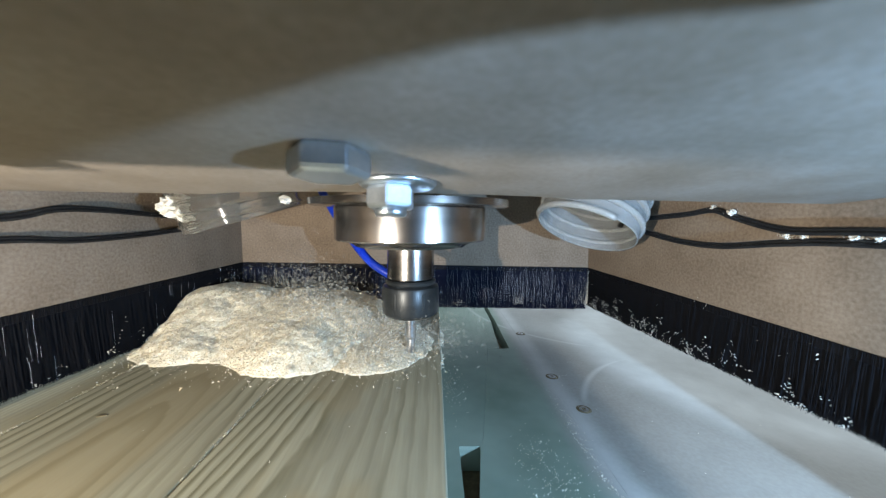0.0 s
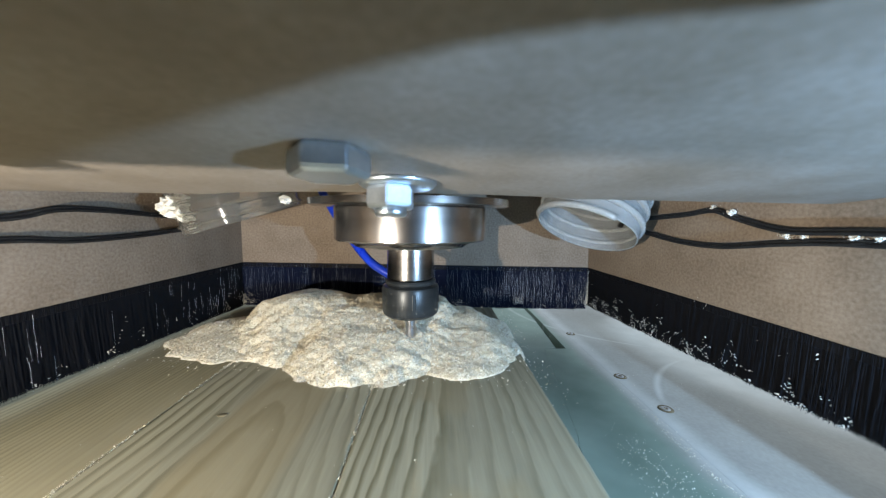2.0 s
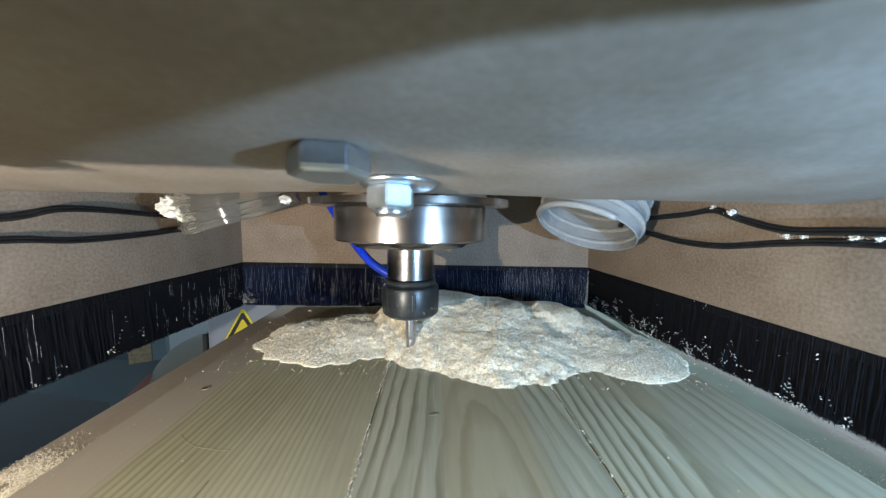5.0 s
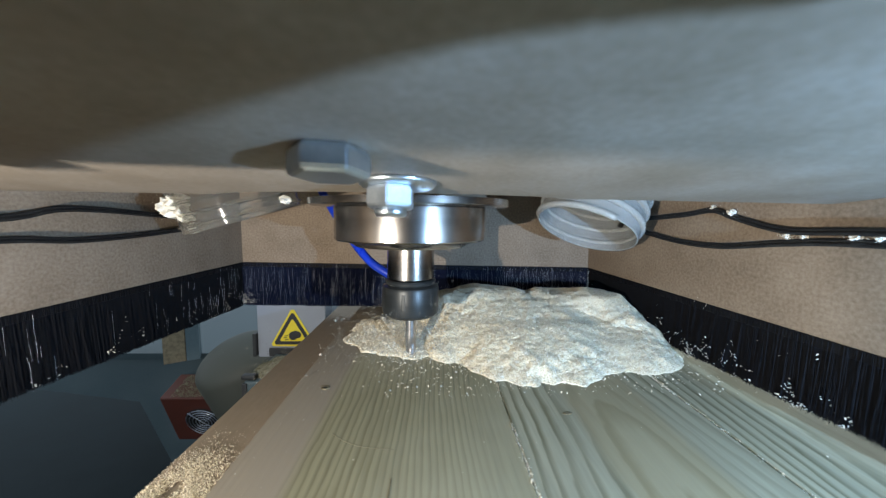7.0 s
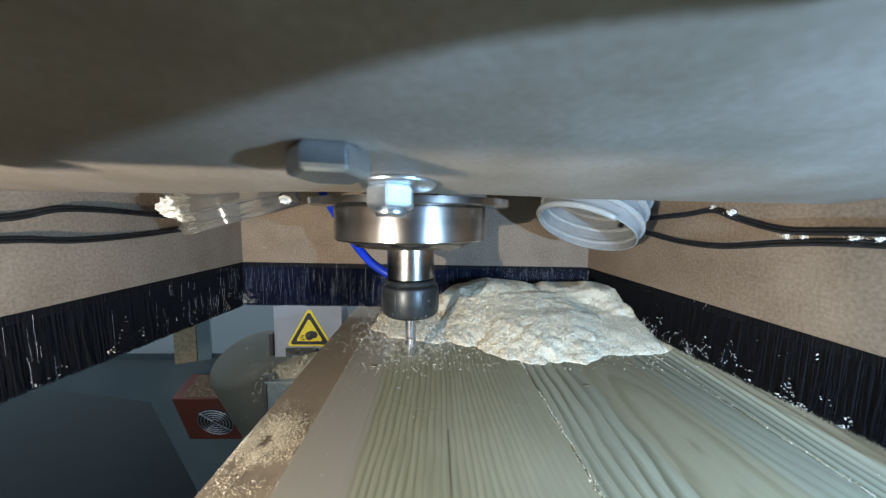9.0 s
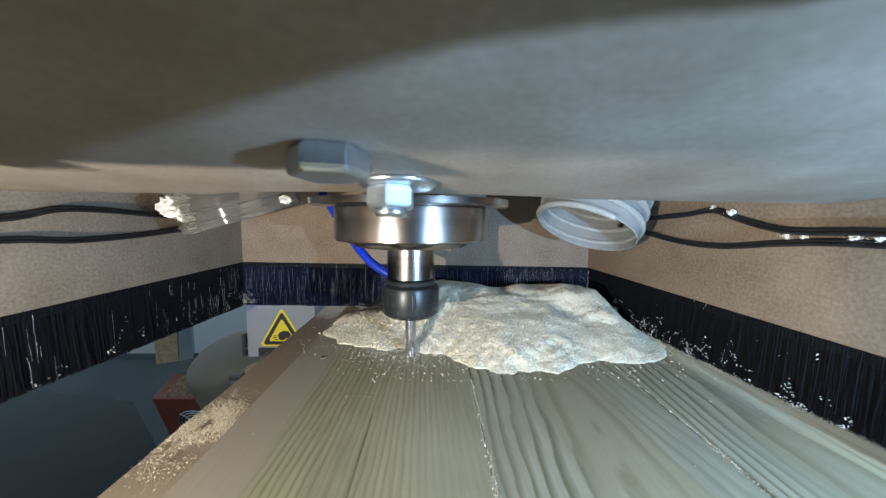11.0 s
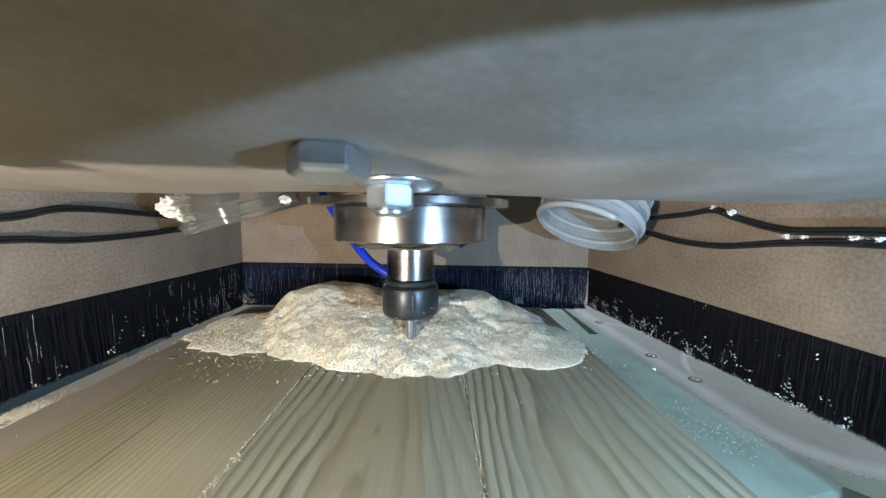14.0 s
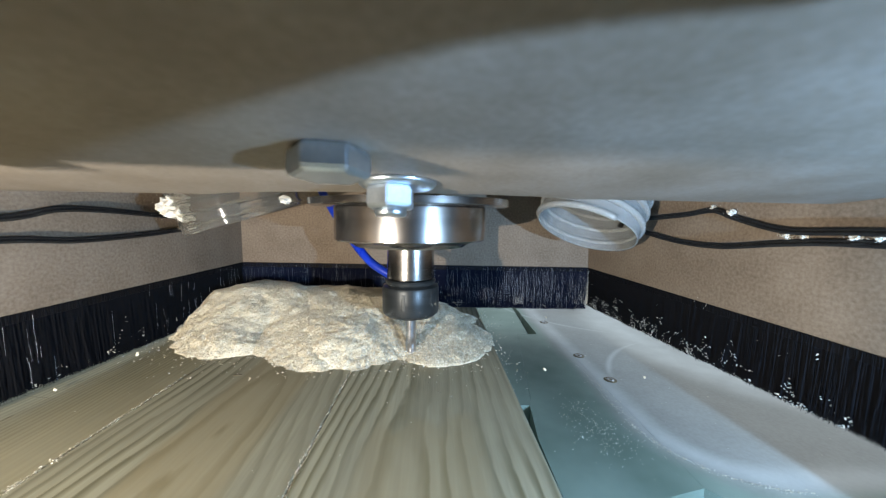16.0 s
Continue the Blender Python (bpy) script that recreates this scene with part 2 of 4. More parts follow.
    dust = calc("MULTIPLY", dust, calc("ADD", 0.55, calc("MULTIPLY", cloud(60), 0.8)))
    last = blend(dust, last, (0.74, 0.735, 0.70))
    l.new(last, b.inputs["Base Color"])
    return m


BED_GREY = swept_board("swept_grey_board")


def clear_plastic(name, colour, rough, clear=0.92):
    m = bpy.data.materials.new(name)
    m.use_nodes = True
    n, l = m.node_tree.nodes, m.node_tree.links
    b = n["Principled BSDF"]
    b.inputs["Base Color"].default_value = (*colour, 1)
    b.inputs["Roughness"].default_value, b.inputs["Transmission Weight"].default_value, b.inputs["IOR"].default_value = rough, clear, 1.3
    tx = n.new("ShaderNodeTexNoise")
    tx.inputs["Scale"].default_value = 350
    mr = n.new("ShaderNodeMapRange")
    mr.inputs["To Min"].default_value, mr.inputs["To Max"].default_value = rough * 0.6, rough * 1.6
    l.new(tx.outputs["Fac"], mr.inputs["Value"])
    l.new(mr.outputs["Result"], b.inputs["Roughness"])
    return m


PVC = clear_plastic("clear_pvc", (0.90, 0.89, 0.84), 0.07, 0.96)
PVC_DUSTY = clear_plastic("dusted_pvc", (0.82, 0.79, 0.69), 0.2, 0.62)
n, l = PVC_DUSTY.node_tree.nodes, PVC_DUSTY.node_tree.links
speck, ramp = n.new("ShaderNodeTexNoise"), n.new("ShaderNodeValToRGB")
speck.inputs["Scale"].default_value, speck.inputs["Detail"].default_value = 900, 2
for e, p, c in zip(ramp.color_ramp.elements, (0.40, 0.62), ((0.34, 0.35, 0.33), (0.92, 0.94, 0.95))):
    e.position, e.color = p, (*c, 1)
l.new(speck.outputs["Fac"], ramp.inputs["Fac"])
l.new(ramp.outputs["Color"], n["Principled BSDF"].inputs["Base Color"])
PVC_RIB = clear_plastic("clear_pvc_rib", (0.90, 0.91, 0.88), 0.22, 0.7)


def grain_of_chips(name, stops):
    """Loose chips, each one a little different."""
    m = material(name, stops, 0.9, scale=300, fine=1500, spec=0.15)
    n, l = m.node_tree.nodes, m.node_tree.links
    b, geo = n["Principled BSDF"], n.new("ShaderNodeNewGeometry")
    ramp = n.new("ShaderNodeValToRGB")
    ramp.color_ramp.elements[0].color, ramp.color_ramp.elements[1].color = (*stops[0], 1), (*stops[-1], 1)
    e = ramp.color_ramp.elements.new(0.45)
    e.color = (*stops[1], 1)
    l.new(geo.outputs["Random Per Island"], ramp.inputs["Fac"])
    l.new(ramp.outputs["Color"], b.inputs["Base Color"])
    return m


CHIPS = grain_of_chips("chip_grain", [(0.57, 0.485, 0.33), (0.82, 0.75, 0.60), (0.94, 0.92, 0.84)])
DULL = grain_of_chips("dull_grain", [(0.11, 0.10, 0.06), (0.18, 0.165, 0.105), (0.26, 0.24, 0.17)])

# ---- builders ----


def thing(name, label, category, at=None, group="", kind=""):
    ob = new(name)
    ob.empty_display_size = 0.01
    if at is not None:
        ob.matrix_world = at
    return tagged(ob, label, category, group, kind)


def mesh_of(name, bm, mat, smooth=True):
    me = bpy.data.meshes.new(name)
    bm.to_mesh(me)
    bm.free()
    me.materials.append(mat)
    if smooth:
        me.shade_smooth()
    return me


def part(name, bm, mat, parent, label="", smooth=False):
    ob = new(name, mesh_of(name, bm, mat, smooth))
    ob.parent = parent
    return tagged(ob, label)


def solo(name, bm, mat, label, category, smooth=False, group="", kind=""):
    return tagged(new(name, mesh_of(name, bm, mat, smooth)), label, category, group, kind)


def box(lo, hi, bevel=0.0, seg=2):
    bm = bmesh.new()
    bmesh.ops.create_cube(bm, size=1)
    lo, hi = Vector(lo), Vector(hi)
    for v in bm.verts:
        v.co = Vector(((lo[i] + hi[i]) / 2 + v.co[i] * (hi[i] - lo[i])) for i in range(3))
    bmesh.ops.recalc_face_normals(bm, faces=bm.faces[:])
    if bevel:
        bmesh.ops.bevel(bm, geom=bm.edges[:], offset=bevel, segments=seg, affect="EDGES", profile=0.5)
    return bm


def lathe(profile, n=64, at=(0, 0, 0), closed=False):
    """Turn (radius, height) points round z."""
    bm = bmesh.new()
    rings = [[bm.verts.new((at[0] + r * math.cos(2 * math.pi * i / n), at[1] + r * math.sin(2 * math.pi * i / n), at[2] + h)) for i in range(n)] for r, h in profile]
    pairs = list(zip(rings, rings[1:])) + ([(rings[-1], rings[0])] if closed else [])
    for a, b in pairs:
        for i in range(n):
            bm.faces.new((a[i], a[(i + 1) % n], b[(i + 1) % n], b[i]))
    if not closed:
        for ring in (rings[0], rings[-1]):
            bm.faces.new(ring)
    bmesh.ops.recalc_face_normals(bm, faces=bm.faces[:])
    return bm


def smooth_path(points, per=10):
    """A rounded run through a few points."""
    p = [Vector(q) for q in points]
    p = [p[0] * 2 - p[1]] + p + [p[-1] * 2 - p[-2]]
    out = []
    for a, b, c, d in zip(p, p[1:], p[2:], p[3:]):
        for i in range(per):
            t = i / per
            out.append(0.5 * (2 * b + (c - a) * t + (2 * a - 5 * b + 4 * c - d) * t * t + (3 * b - a - 3 * c + d) * t ** 3))
    return out + [p[-2]]


def tube(points, radius, n=12, per=10, caps=True, path=None, radii=None, inner=None):
    """A round tube along a smooth path."""
    p = path or smooth_path(points, per)
    bm = bmesh.new()

    def shell(rad):
        rings, up = [], Vector((0.13, 0.21, 1)).normalized()
        for i, q in enumerate(p):
            d = (p[min(i + 1, len(p) - 1)] - p[max(i - 1, 0)]).normalized()
            s = d.cross(up).normalized()
            u = s.cross(d)
            k = rad * (radii[i] if radii else 1)
            rings.append([bm.verts.new(q + (s * math.cos(2 * math.pi * j / n) + u * math.sin(2 * math.pi * j / n)) * k) for j in range(n)])
        for a, b in zip(rings, rings[1:]):
            for j in range(n):
                bm.faces.new((a[j], a[(j + 1) % n], b[(j + 1) % n], b[j]))
        return rings

    outer = shell(radius)
    if inner:
        ins = shell(inner)
        for e in (0, -1):
            for j in range(n):
                bm.faces.new((outer[e][j], outer[e][(j + 1) % n], ins[e][(j + 1) % n], ins[e][j]))
    elif caps:
        bm.faces.new(outer[0])
        bm.faces.new(outer[-1])
    bmesh.ops.recalc_face_normals(bm, faces=bm.faces[:])
    return bm


def hexagon(radius, z0, z1, turn, at, chamfer=0.0008):
    bm = lathe([(radius - chamfer, z0), (radius, z0 + chamfer), (radius, z1 - chamfer), (radius - chamfer, z1)], 6, (0, 0, 0))
    bmesh.ops.transform(bm, matrix=Matrix.Translation(at) @ pose(0, 0, 0, 0, 0, turn), verts=bm.verts[:])
    bmesh.ops.bevel(bm, geom=bm.edges[:], offset=0.0003, segments=2, affect="EDGES")
    return bm


def clump(rng, radius, flat=0.7, rough=0.5, detail=3):
    """An uneven lump."""
    bm = bmesh.new()
    bmesh.ops.create_icosphere(bm, subdivisions=detail, radius=1)
    seed = Vector((rng.uniform(0, 50), rng.uniform(0, 50), rng.uniform(0, 50)))
    for v in bm.verts:
        k = 1 + rough * noise.fractal(v.co * 1.6 + seed, 1.0, 2.0, 4)
        v.co = Vector((v.co.x, v.co.y, v.co.z * flat)) * radius * k
    return bm


# ---- motion of the bed and the carriage under the housing ----
SIDE = [(0, -0.0966), (0.25, -0.0950), (0.5, -0.0905), (1, -0.0760), (1.5, -0.0613), (2, -0.0462), (2.5, -0.0308), (3, -0.0155), (3.5, 0), (4, 0.0152), (4.5, 0.0300),
        (5, 0.0447), (5.5, 0.0592), (6, 0.0737), (6.3, 0.0825), (6.5, 0.0885), (7, 0.1035), (7.35, 0.1138), (7.6, 0.1190), (8, 0.1210), (8.5, 0.1213), (8.8, 0.1218), (9, 0.1231), (9.2, 0.1274),
        (9.5, 0.1335), (9.75, 0.1285), (10.3, 0.1120), (11.3, 0.0815), (11.5, 0.0754), (12, 0.0611), (12.5, 0.0471), (13, 0.0315), (13.5, 0.0167), (14, 0.0010), (14.5, -0.0146), (15, -0.0296),
        (15.5, -0.0452), (16, -0.0610)]
AWAY = [(0, 0), (7.9, 0), (8.05, 0.0010), (8.5, 0.0135), (9, 0.0252), (9.2, 0.0300), (9.4, 0.0345), (9.6, 0.0366), (10, 0.0370), (16, 0.0370)]


def at_time(rows, t):
    for (a, x), (b, y) in zip(rows, rows[1:]):
        if a <= t <= b:
            return x + (y - x) * (t - a) / (b - a)
    return rows[-1][1]


TIMES = sorted({t for t, _ in SIDE} | {t for t, _ in AWAY})
on_bed, on_carriage = [], []

# ---- housing ----


def wall(name, a, b, z0, z1, thick, label, mat=MDF, rise=(0.0, 0.0)):
    """An upright board from a to b; its thickness lies to the left of the way from a to b; rise lifts its lower edge at a and b."""
    a, b = Vector((*a, 0)), Vector((*b, 0))
    d = b - a
    bm = box((0, 0, z0), (d.length, thick, z1), 0.0006)
    for v in bm.verts:
        if v.co.z < (z0 + z1) / 2:
            v.co.z += rise[0] + (rise[1] - rise[0]) * v.co.x / d.length
    ob = solo(name, bm, mat, label, "wall", kind="structure")
    ob.matrix_world = Matrix.Translation(a) @ pose(0, 0, 0, 0, 0, math.degrees(math.atan2(d.y, d.x)))
    return ob


TOP = 0.235
LB, RB, LF, RF = (-0.1756, 0.314), (0.1454, 0.314), (-0.186, -0.10), (0.166, -0.10)
wall("wall_back", (RB[0] + 0.012, RB[1]), (LB[0] - 0.012, LB[1]), 0.084, TOP, -0.012, "brown raw fibreboard back wall of the dust housing", rise=(0.0, 0.0032))
wall("wall_left", LB, LF, 0.084, TOP, -0.012, "brown raw fibreboard side wall with a black cable pair", rise=(0.0030, 0.0036))
wall("wall_right", RF, RB, 0.084, TOP, -0.012, "brown raw fibreboard side wall speckled with dust")
wall("wall_front", LF, RF, 0.050, TOP, -0.012, "plain black front wall of the dust housing", BLACK)
solo("ceiling", box((-0.2, -0.115, TOP), (0.2, 0.327, TOP + 0.012)), MDF, "plain fibreboard lid over the housing", "ceiling", kind="structure")

# the plate leans down towards the spindle, its far edge rounded
TILT = 5.9


def under_plate(y):
    """Height of the plate's underside."""
    return 0.15124 - 0.1033 * y


plate = thing("cover_plate", "fibreboard cover plate with a rounded far edge, half in shadow", "board", pose(0, 0, under_plate(0), -TILT, 0.25))
bm = bmesh.new()
outline = [(-0.098, 0.016), (-0.098, 0.0), (0.1295, 0.0), (0.1315, 0.0005), (0.1332, 0.0016), (0.1342, 0.0032), (0.1346, 0.005), (0.1346, 0.016)]
stations = [-0.1785] + [-0.082 + 0.004 * k for k in range(34)] + [0.1548]
rows = []
for x in stations:
    cut = 0.0095 * max(0.0, 1 - ((x + 0.014) / 0.066) ** 2) ** 0.5
    rows.append([bm.verts.new((x, y - (cut if y > 0.1 else 0), z)) for y, z in outline])
for a, b in zip(rows, rows[1:]):
    for i in range(len(outline)):
        j = (i + 1) % len(outline)
        bm.faces.new((a[i], a[j], b[j], b[i]))
bm.faces.new(rows[0])
bm.faces.new(rows[-1])
bmesh.ops.recalc_face_normals(bm, faces=bm.faces[:])
part("panel", bm, MDF_PALE, plate)

# added blockers, mostly out of view: they shape the shadow edge on the plate
bracket = thing("camera_bracket", "added black bracket that shapes the lamps' shadow on the cover plate", "bracket")
part("case", box((-0.045, -0.060, 0.095), (0.029, -0.012, 0.1515), 0.004), BLACK, bracket)
# added black block that darkens the top left corner of the view
part("hood_corner", box((-0.060, 0.013, 0.1428), (-0.0222, 0.020, 0.1485), 0.001), BLACK, bracket)
bm = bmesh.new()
flare = [(-0.045, 0.096), (0.0056, 0.096), (0.0056, 0.1262), (0.0062, 0.1285), (0.0078, 0.1312), (0.0098, 0.1336), (0.0125, 0.1365), (0.0125, 0.1492), (-0.045, 0.1502)]
ends = [[bm.verts.new((x, y, z)) for y, z in flare] for x in (0.0500, 0.0550)]
for i in range(len(flare)):
    j = (i + 1) % len(flare)
    bm.faces.new((ends[0][i], ends[0][j], ends[1][j], ends[1][i]))
bm.faces.new(ends[0])
bm.faces.new(ends[1])
bmesh.ops.recalc_face_normals(bm, faces=bm.faces[:])
part("wing", bm, BLACK, bracket)
part("wing_web", box((0.0295, -0.045, 0.096), (0.0498, -0.012, 0.1502), 0.001), BLACK, bracket)
# shelf and lip are added to cut off lamp 2 on the near plate
part("shelf", box((-0.168, -0.075, 0.1025), (-0.0455, -0.020, 0.114), 0.0006), BLACK, bracket)
bm = box((-0.152, 0.0185, 0.1170), (-0.060, 0.0205, 0.1480))
for v in bm.verts:
    if v.co.z < 0.12:
        v.co.z -= 0.045 * (v.co.x + 0.106)
part("front_lip", bm, BLACK, bracket)
part("lip_arm", box((-0.122, -0.0205, 0.1141), (-0.112, 0.0183, 0.1220), 0.0004), BLACK, bracket)


def flakes(bm, rng, spots, size, lift=0.0, tilt=0.9):
    """Small curled chips at the given places."""
    for p in spots:
        a, t = rng.uniform(0, 6.283), rng.uniform(-tilt, tilt)
        k = size * rng.uniform(0.5, 1.5)
        u = Vector((math.cos(a), math.sin(a), t)) * k
        v = Vector((-math.sin(a), math.cos(a), rng.uniform(-tilt, tilt) * 0.9)) * k * rng.uniform(0.4, 0.8)
        c = Vector(p) + Vector((0, 0, lift))
        w = Vector((0, 0, k * 0.55 * tilt))
        q = [bm.verts.new(c + o) for o in (-u, -v + w, u, v + w)]
        bm.faces.new((q[0], q[1], q[2]))
        bm.faces.new((q[0], q[2], q[3]))
    return bm


def brush(name, a, b, rng, lit, label, rise=(0.0, 0.0), mat0=None, dust=200, tops=(0.0, 0.0)):
    """A strip brush: a slim holder and hanging bristles in tufts."""
    a, b = Vector((*a, 0)), Vector((*b, 0))
    d = b - a
    n = d.length
    root = thing(name, label, "brush", Matrix.Translation(a) @ pose(0, 0, 0, 0, 0, math.degrees(math.atan2(d.y, d.x))), group="strip brushes of the housing")
    def lift(x):
        return tops[0] + (tops[1] - tops[0]) * x / n

    for title, bm, mat in (("holder", box((-0.004, 0.0010, 0.0795), (n + 0.004, 0.0045, 0.0855), 0.0004), BLACK), ("backing", box((-0.003, 0.0030, 0.056), (n + 0.003, 0.0042, 0.0800)), mat0 or BRISTLE)):
        for v in bm.verts:
            if title == "holder" or v.co.z > 0.07:
                v.co.z += lift(v.co.x)
        part(title, bm, mat, root)
    # the second set is thin pale bristles that paint the lamps' glints
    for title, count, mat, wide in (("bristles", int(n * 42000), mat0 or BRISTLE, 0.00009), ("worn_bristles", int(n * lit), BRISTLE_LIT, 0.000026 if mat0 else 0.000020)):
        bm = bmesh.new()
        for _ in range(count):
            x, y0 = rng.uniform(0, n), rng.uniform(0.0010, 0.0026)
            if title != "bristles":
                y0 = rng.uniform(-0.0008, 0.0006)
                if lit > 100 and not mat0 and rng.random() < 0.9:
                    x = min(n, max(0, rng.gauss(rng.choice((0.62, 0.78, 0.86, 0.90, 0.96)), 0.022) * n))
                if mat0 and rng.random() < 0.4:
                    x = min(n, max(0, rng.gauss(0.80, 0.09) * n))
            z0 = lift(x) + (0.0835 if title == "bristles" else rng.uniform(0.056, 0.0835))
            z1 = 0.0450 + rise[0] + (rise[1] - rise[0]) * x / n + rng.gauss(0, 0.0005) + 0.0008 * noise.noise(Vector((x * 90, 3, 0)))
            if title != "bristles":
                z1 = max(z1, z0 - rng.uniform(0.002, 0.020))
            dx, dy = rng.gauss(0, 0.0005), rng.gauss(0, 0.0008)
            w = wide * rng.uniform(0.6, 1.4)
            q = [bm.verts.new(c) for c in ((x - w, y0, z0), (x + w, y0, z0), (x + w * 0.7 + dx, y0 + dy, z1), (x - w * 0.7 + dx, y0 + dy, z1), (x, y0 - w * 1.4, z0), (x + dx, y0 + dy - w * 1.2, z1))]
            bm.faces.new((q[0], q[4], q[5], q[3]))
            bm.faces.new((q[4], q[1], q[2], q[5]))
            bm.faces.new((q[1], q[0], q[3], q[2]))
        ob = part(title, bm, mat, root, "" if title == "bristles" else "pale bristles coloured as lamp glints")
        tagged(ob, kind="stuff")
    spots = []
    while len(spots) < dust:
        x = rng.uniform(0, n)
        z = 0.046 + rise[0] + (rise[1] - rise[0]) * x / n + min(0.034, rng.expovariate(1 / 0.006))
        if noise.noise(Vector((x * 120, z * 120, n * 9))) > rng.uniform(-0.25, 0.6) + (0.0 if n < 0.33 else 3.0 * max(0.0, (x if rise[1] > rise[0] else n - x) / n - 0.35)):
            for _ in range(rng.randint(1, 4)):
                spots.append((x + rng.gauss(0, 0.0012), -0.0018 + rng.uniform(-0.0012, 0.0006), z + rng.gauss(0, 0.0010)))
    if mat0:
        for cx, wide, tall, count in ((1.0, 0.007, 0.012, 520), (0.795, 0.003, 0.004, 130), (0.012, 0.003, 0.004, 120), (0.62, 0.003, 0.002, 40)):
            for _ in range(count):
                spots.append((min(n - 0.0005, max(0.0005, cx * n + rng.gauss(0, wide))), -0.0022 + rng.uniform(-0.002, 0.0006), 0.0495 + abs(rng.gauss(0, tall))))
    tagged(part("caught_dust", flakes(bmesh.new(), rng, spots, 0.00042), DUST_PALE, root, "pale dust caught in the bristles"), kind="stuff")
    return root


rng = random.Random(11)
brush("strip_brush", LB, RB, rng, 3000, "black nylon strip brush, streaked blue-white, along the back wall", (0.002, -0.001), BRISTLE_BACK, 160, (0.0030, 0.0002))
brush("strip_brush", LF, LB, rng, 180, "black nylon strip brush with pale streaks along the side wall", (0.0125, 0.002), None, 110, (0.0036, 0.0030))
brush("strip_brush", RB, RF, rng, 25, "black nylon strip brush flecked with sawdust along the side wall", (0.003, 0.0125), None, 620)

# ---- spindle ----
AX, AY = -0.0140, 0.204
spindle = thing("spindle", "turned steel spindle nose with collar and flange", "spindle", pose(AX, AY, 0))
part("flange", lathe([(0.020, 0.1362), (0.0560, 0.1362), (0.0575, 0.1368), (0.0575, 0.1400), (0.020, 0.1400)], 96), STEEL, spindle, "thin steel flange", smooth=False)
part("collar", lathe([(0.020, 0.1135), (0.0325, 0.1135), (0.0335, 0.1145), (0.0370, 0.1162), (0.0432, 0.1172), (0.0440, 0.1180), (0.0440, 0.1355), (0.0432, 0.1361), (0.020, 0.1361)], 96), STEEL, spindle, "brushed steel collar", smooth=False)
for ob in spindle.children:
    ob.data.shade_smooth()
    ob.data.set_sharp_from_angle(angle=radians(28))

shaft = thing("spindle_shaft", "spinning steel shaft with black collet nut and cutter", "spindle shaft", pose(AX, AY, 0))
part("shaft", lathe([(0.010, 0.0935), (0.0136, 0.0935), (0.0141, 0.0942), (0.0141, 0.1118), (0.0133, 0.1124), (0.010, 0.1124)], 64), STEEL, shaft, "polished steel shaft")
nut = part("collet_nut", lathe([(0.0060, 0.0708), (0.0120, 0.0706), (0.0150, 0.0714), (0.0167, 0.0730), (0.0171, 0.0748), (0.0171, 0.0880), (0.0166, 0.0893), (0.0150, 0.0900), (0.0144, 0.0904),
                                (0.0150, 0.0910), (0.0152, 0.0922), (0.0146, 0.0933), (0.010, 0.0933)], 64), NUT, shaft, "black oxide collet nut")
for i in range(6):
    a = math.radians(60 * i)
    bm = box((0.0150, -0.0012, 0.0770), (0.01722, 0.0012, 0.0868), 0.0004)
    bmesh.ops.transform(bm, matrix=pose(0, 0, 0, 0, 0, 60 * i), verts=bm.verts[:])
    part("wrench_notch", bm, NUT, nut)
bm = bmesh.new()
R, H, NR = 0.0032, 0.030, 40
rings = []
for k in range(NR + 1):
    z = 0.0425 + H * k / NR
    fl = 1.0 if k > NR * 0.45 else 0.9
    rings.append([])
    for j in range(24):
        a = 2 * math.pi * j / 24
        g = 1 if fl == 1 else 0.80 + 0.20 * abs(math.cos(a - k * 0.16))
        rings[-1].append(bm.verts.new((R * g * math.cos(a), R * g * math.sin(a), z)))
for a, b in zip(rings, rings[1:]):
    for j in range(24):
        bm.faces.new((a[j], a[(j + 1) % 24], b[(j + 1) % 24], b[j]))
bm.faces.new(rings[0])
bm.faces.new(rings[-1])
bmesh.ops.recalc_face_normals(bm, faces=bm.faces[:])
part("cutter", bm, CARBIDE, shaft, "fluted end mill cutter", smooth=True)
for ob in shaft.children:
    ob.data.shade_smooth()
    ob.data.set_sharp_from_angle(angle=radians(30))

# ---- tubes, cables, bolts ----
solo("air_tube", tube([(-0.088, 0.250, 0.160), (-0.0755, 0.245, 0.140), (-0.0585, 0.232, 0.1185), (-0.042, 0.221, 0.1015), (-0.0255, 0.2155, 0.0915)], 0.0028, 14, 12), BLUE,
     "blue pneumatic air tube bent towards the collet nut", "tube", smooth=True)

bolt = thing("hex_bolt", "zinc-plated hex bolt head, blurred, under the plate", "bolt", pose(-0.0212, 0.0705, under_plate(0.0705), -TILT), group="bolts under the cover plate")
part("head", hexagon(0.0083, -0.0056, 0.0, 9, (0, 0, 0)), ZINC, bolt)
bolt = thing("hex_bolt", "zinc-plated hex bolt with flange washer and pale facet", "bolt", pose(-0.0116, 0.1015, under_plate(0.1015), -TILT), group="bolts under the cover plate")
part("washer", lathe([(0.003, -0.0014), (0.0106, -0.0014), (0.0112, -0.0009), (0.0112, 0), (0.003, 0)], 40, (0.0008, 0, 0)), ZINC, bolt, smooth=True)
part("head", hexagon(0.0073, -0.0079, -0.0014, 28, (-0.0012, 0, 0)), ZINC, bolt)
part("bolt_end", lathe([(0.001, -0.0100), (0.0042, -0.0100), (0.0047, -0.0093), (0.0047, -0.0077), (0.001, -0.0077)], 28, (-0.0012, 0, 0)), ZINC, bolt, smooth=True)


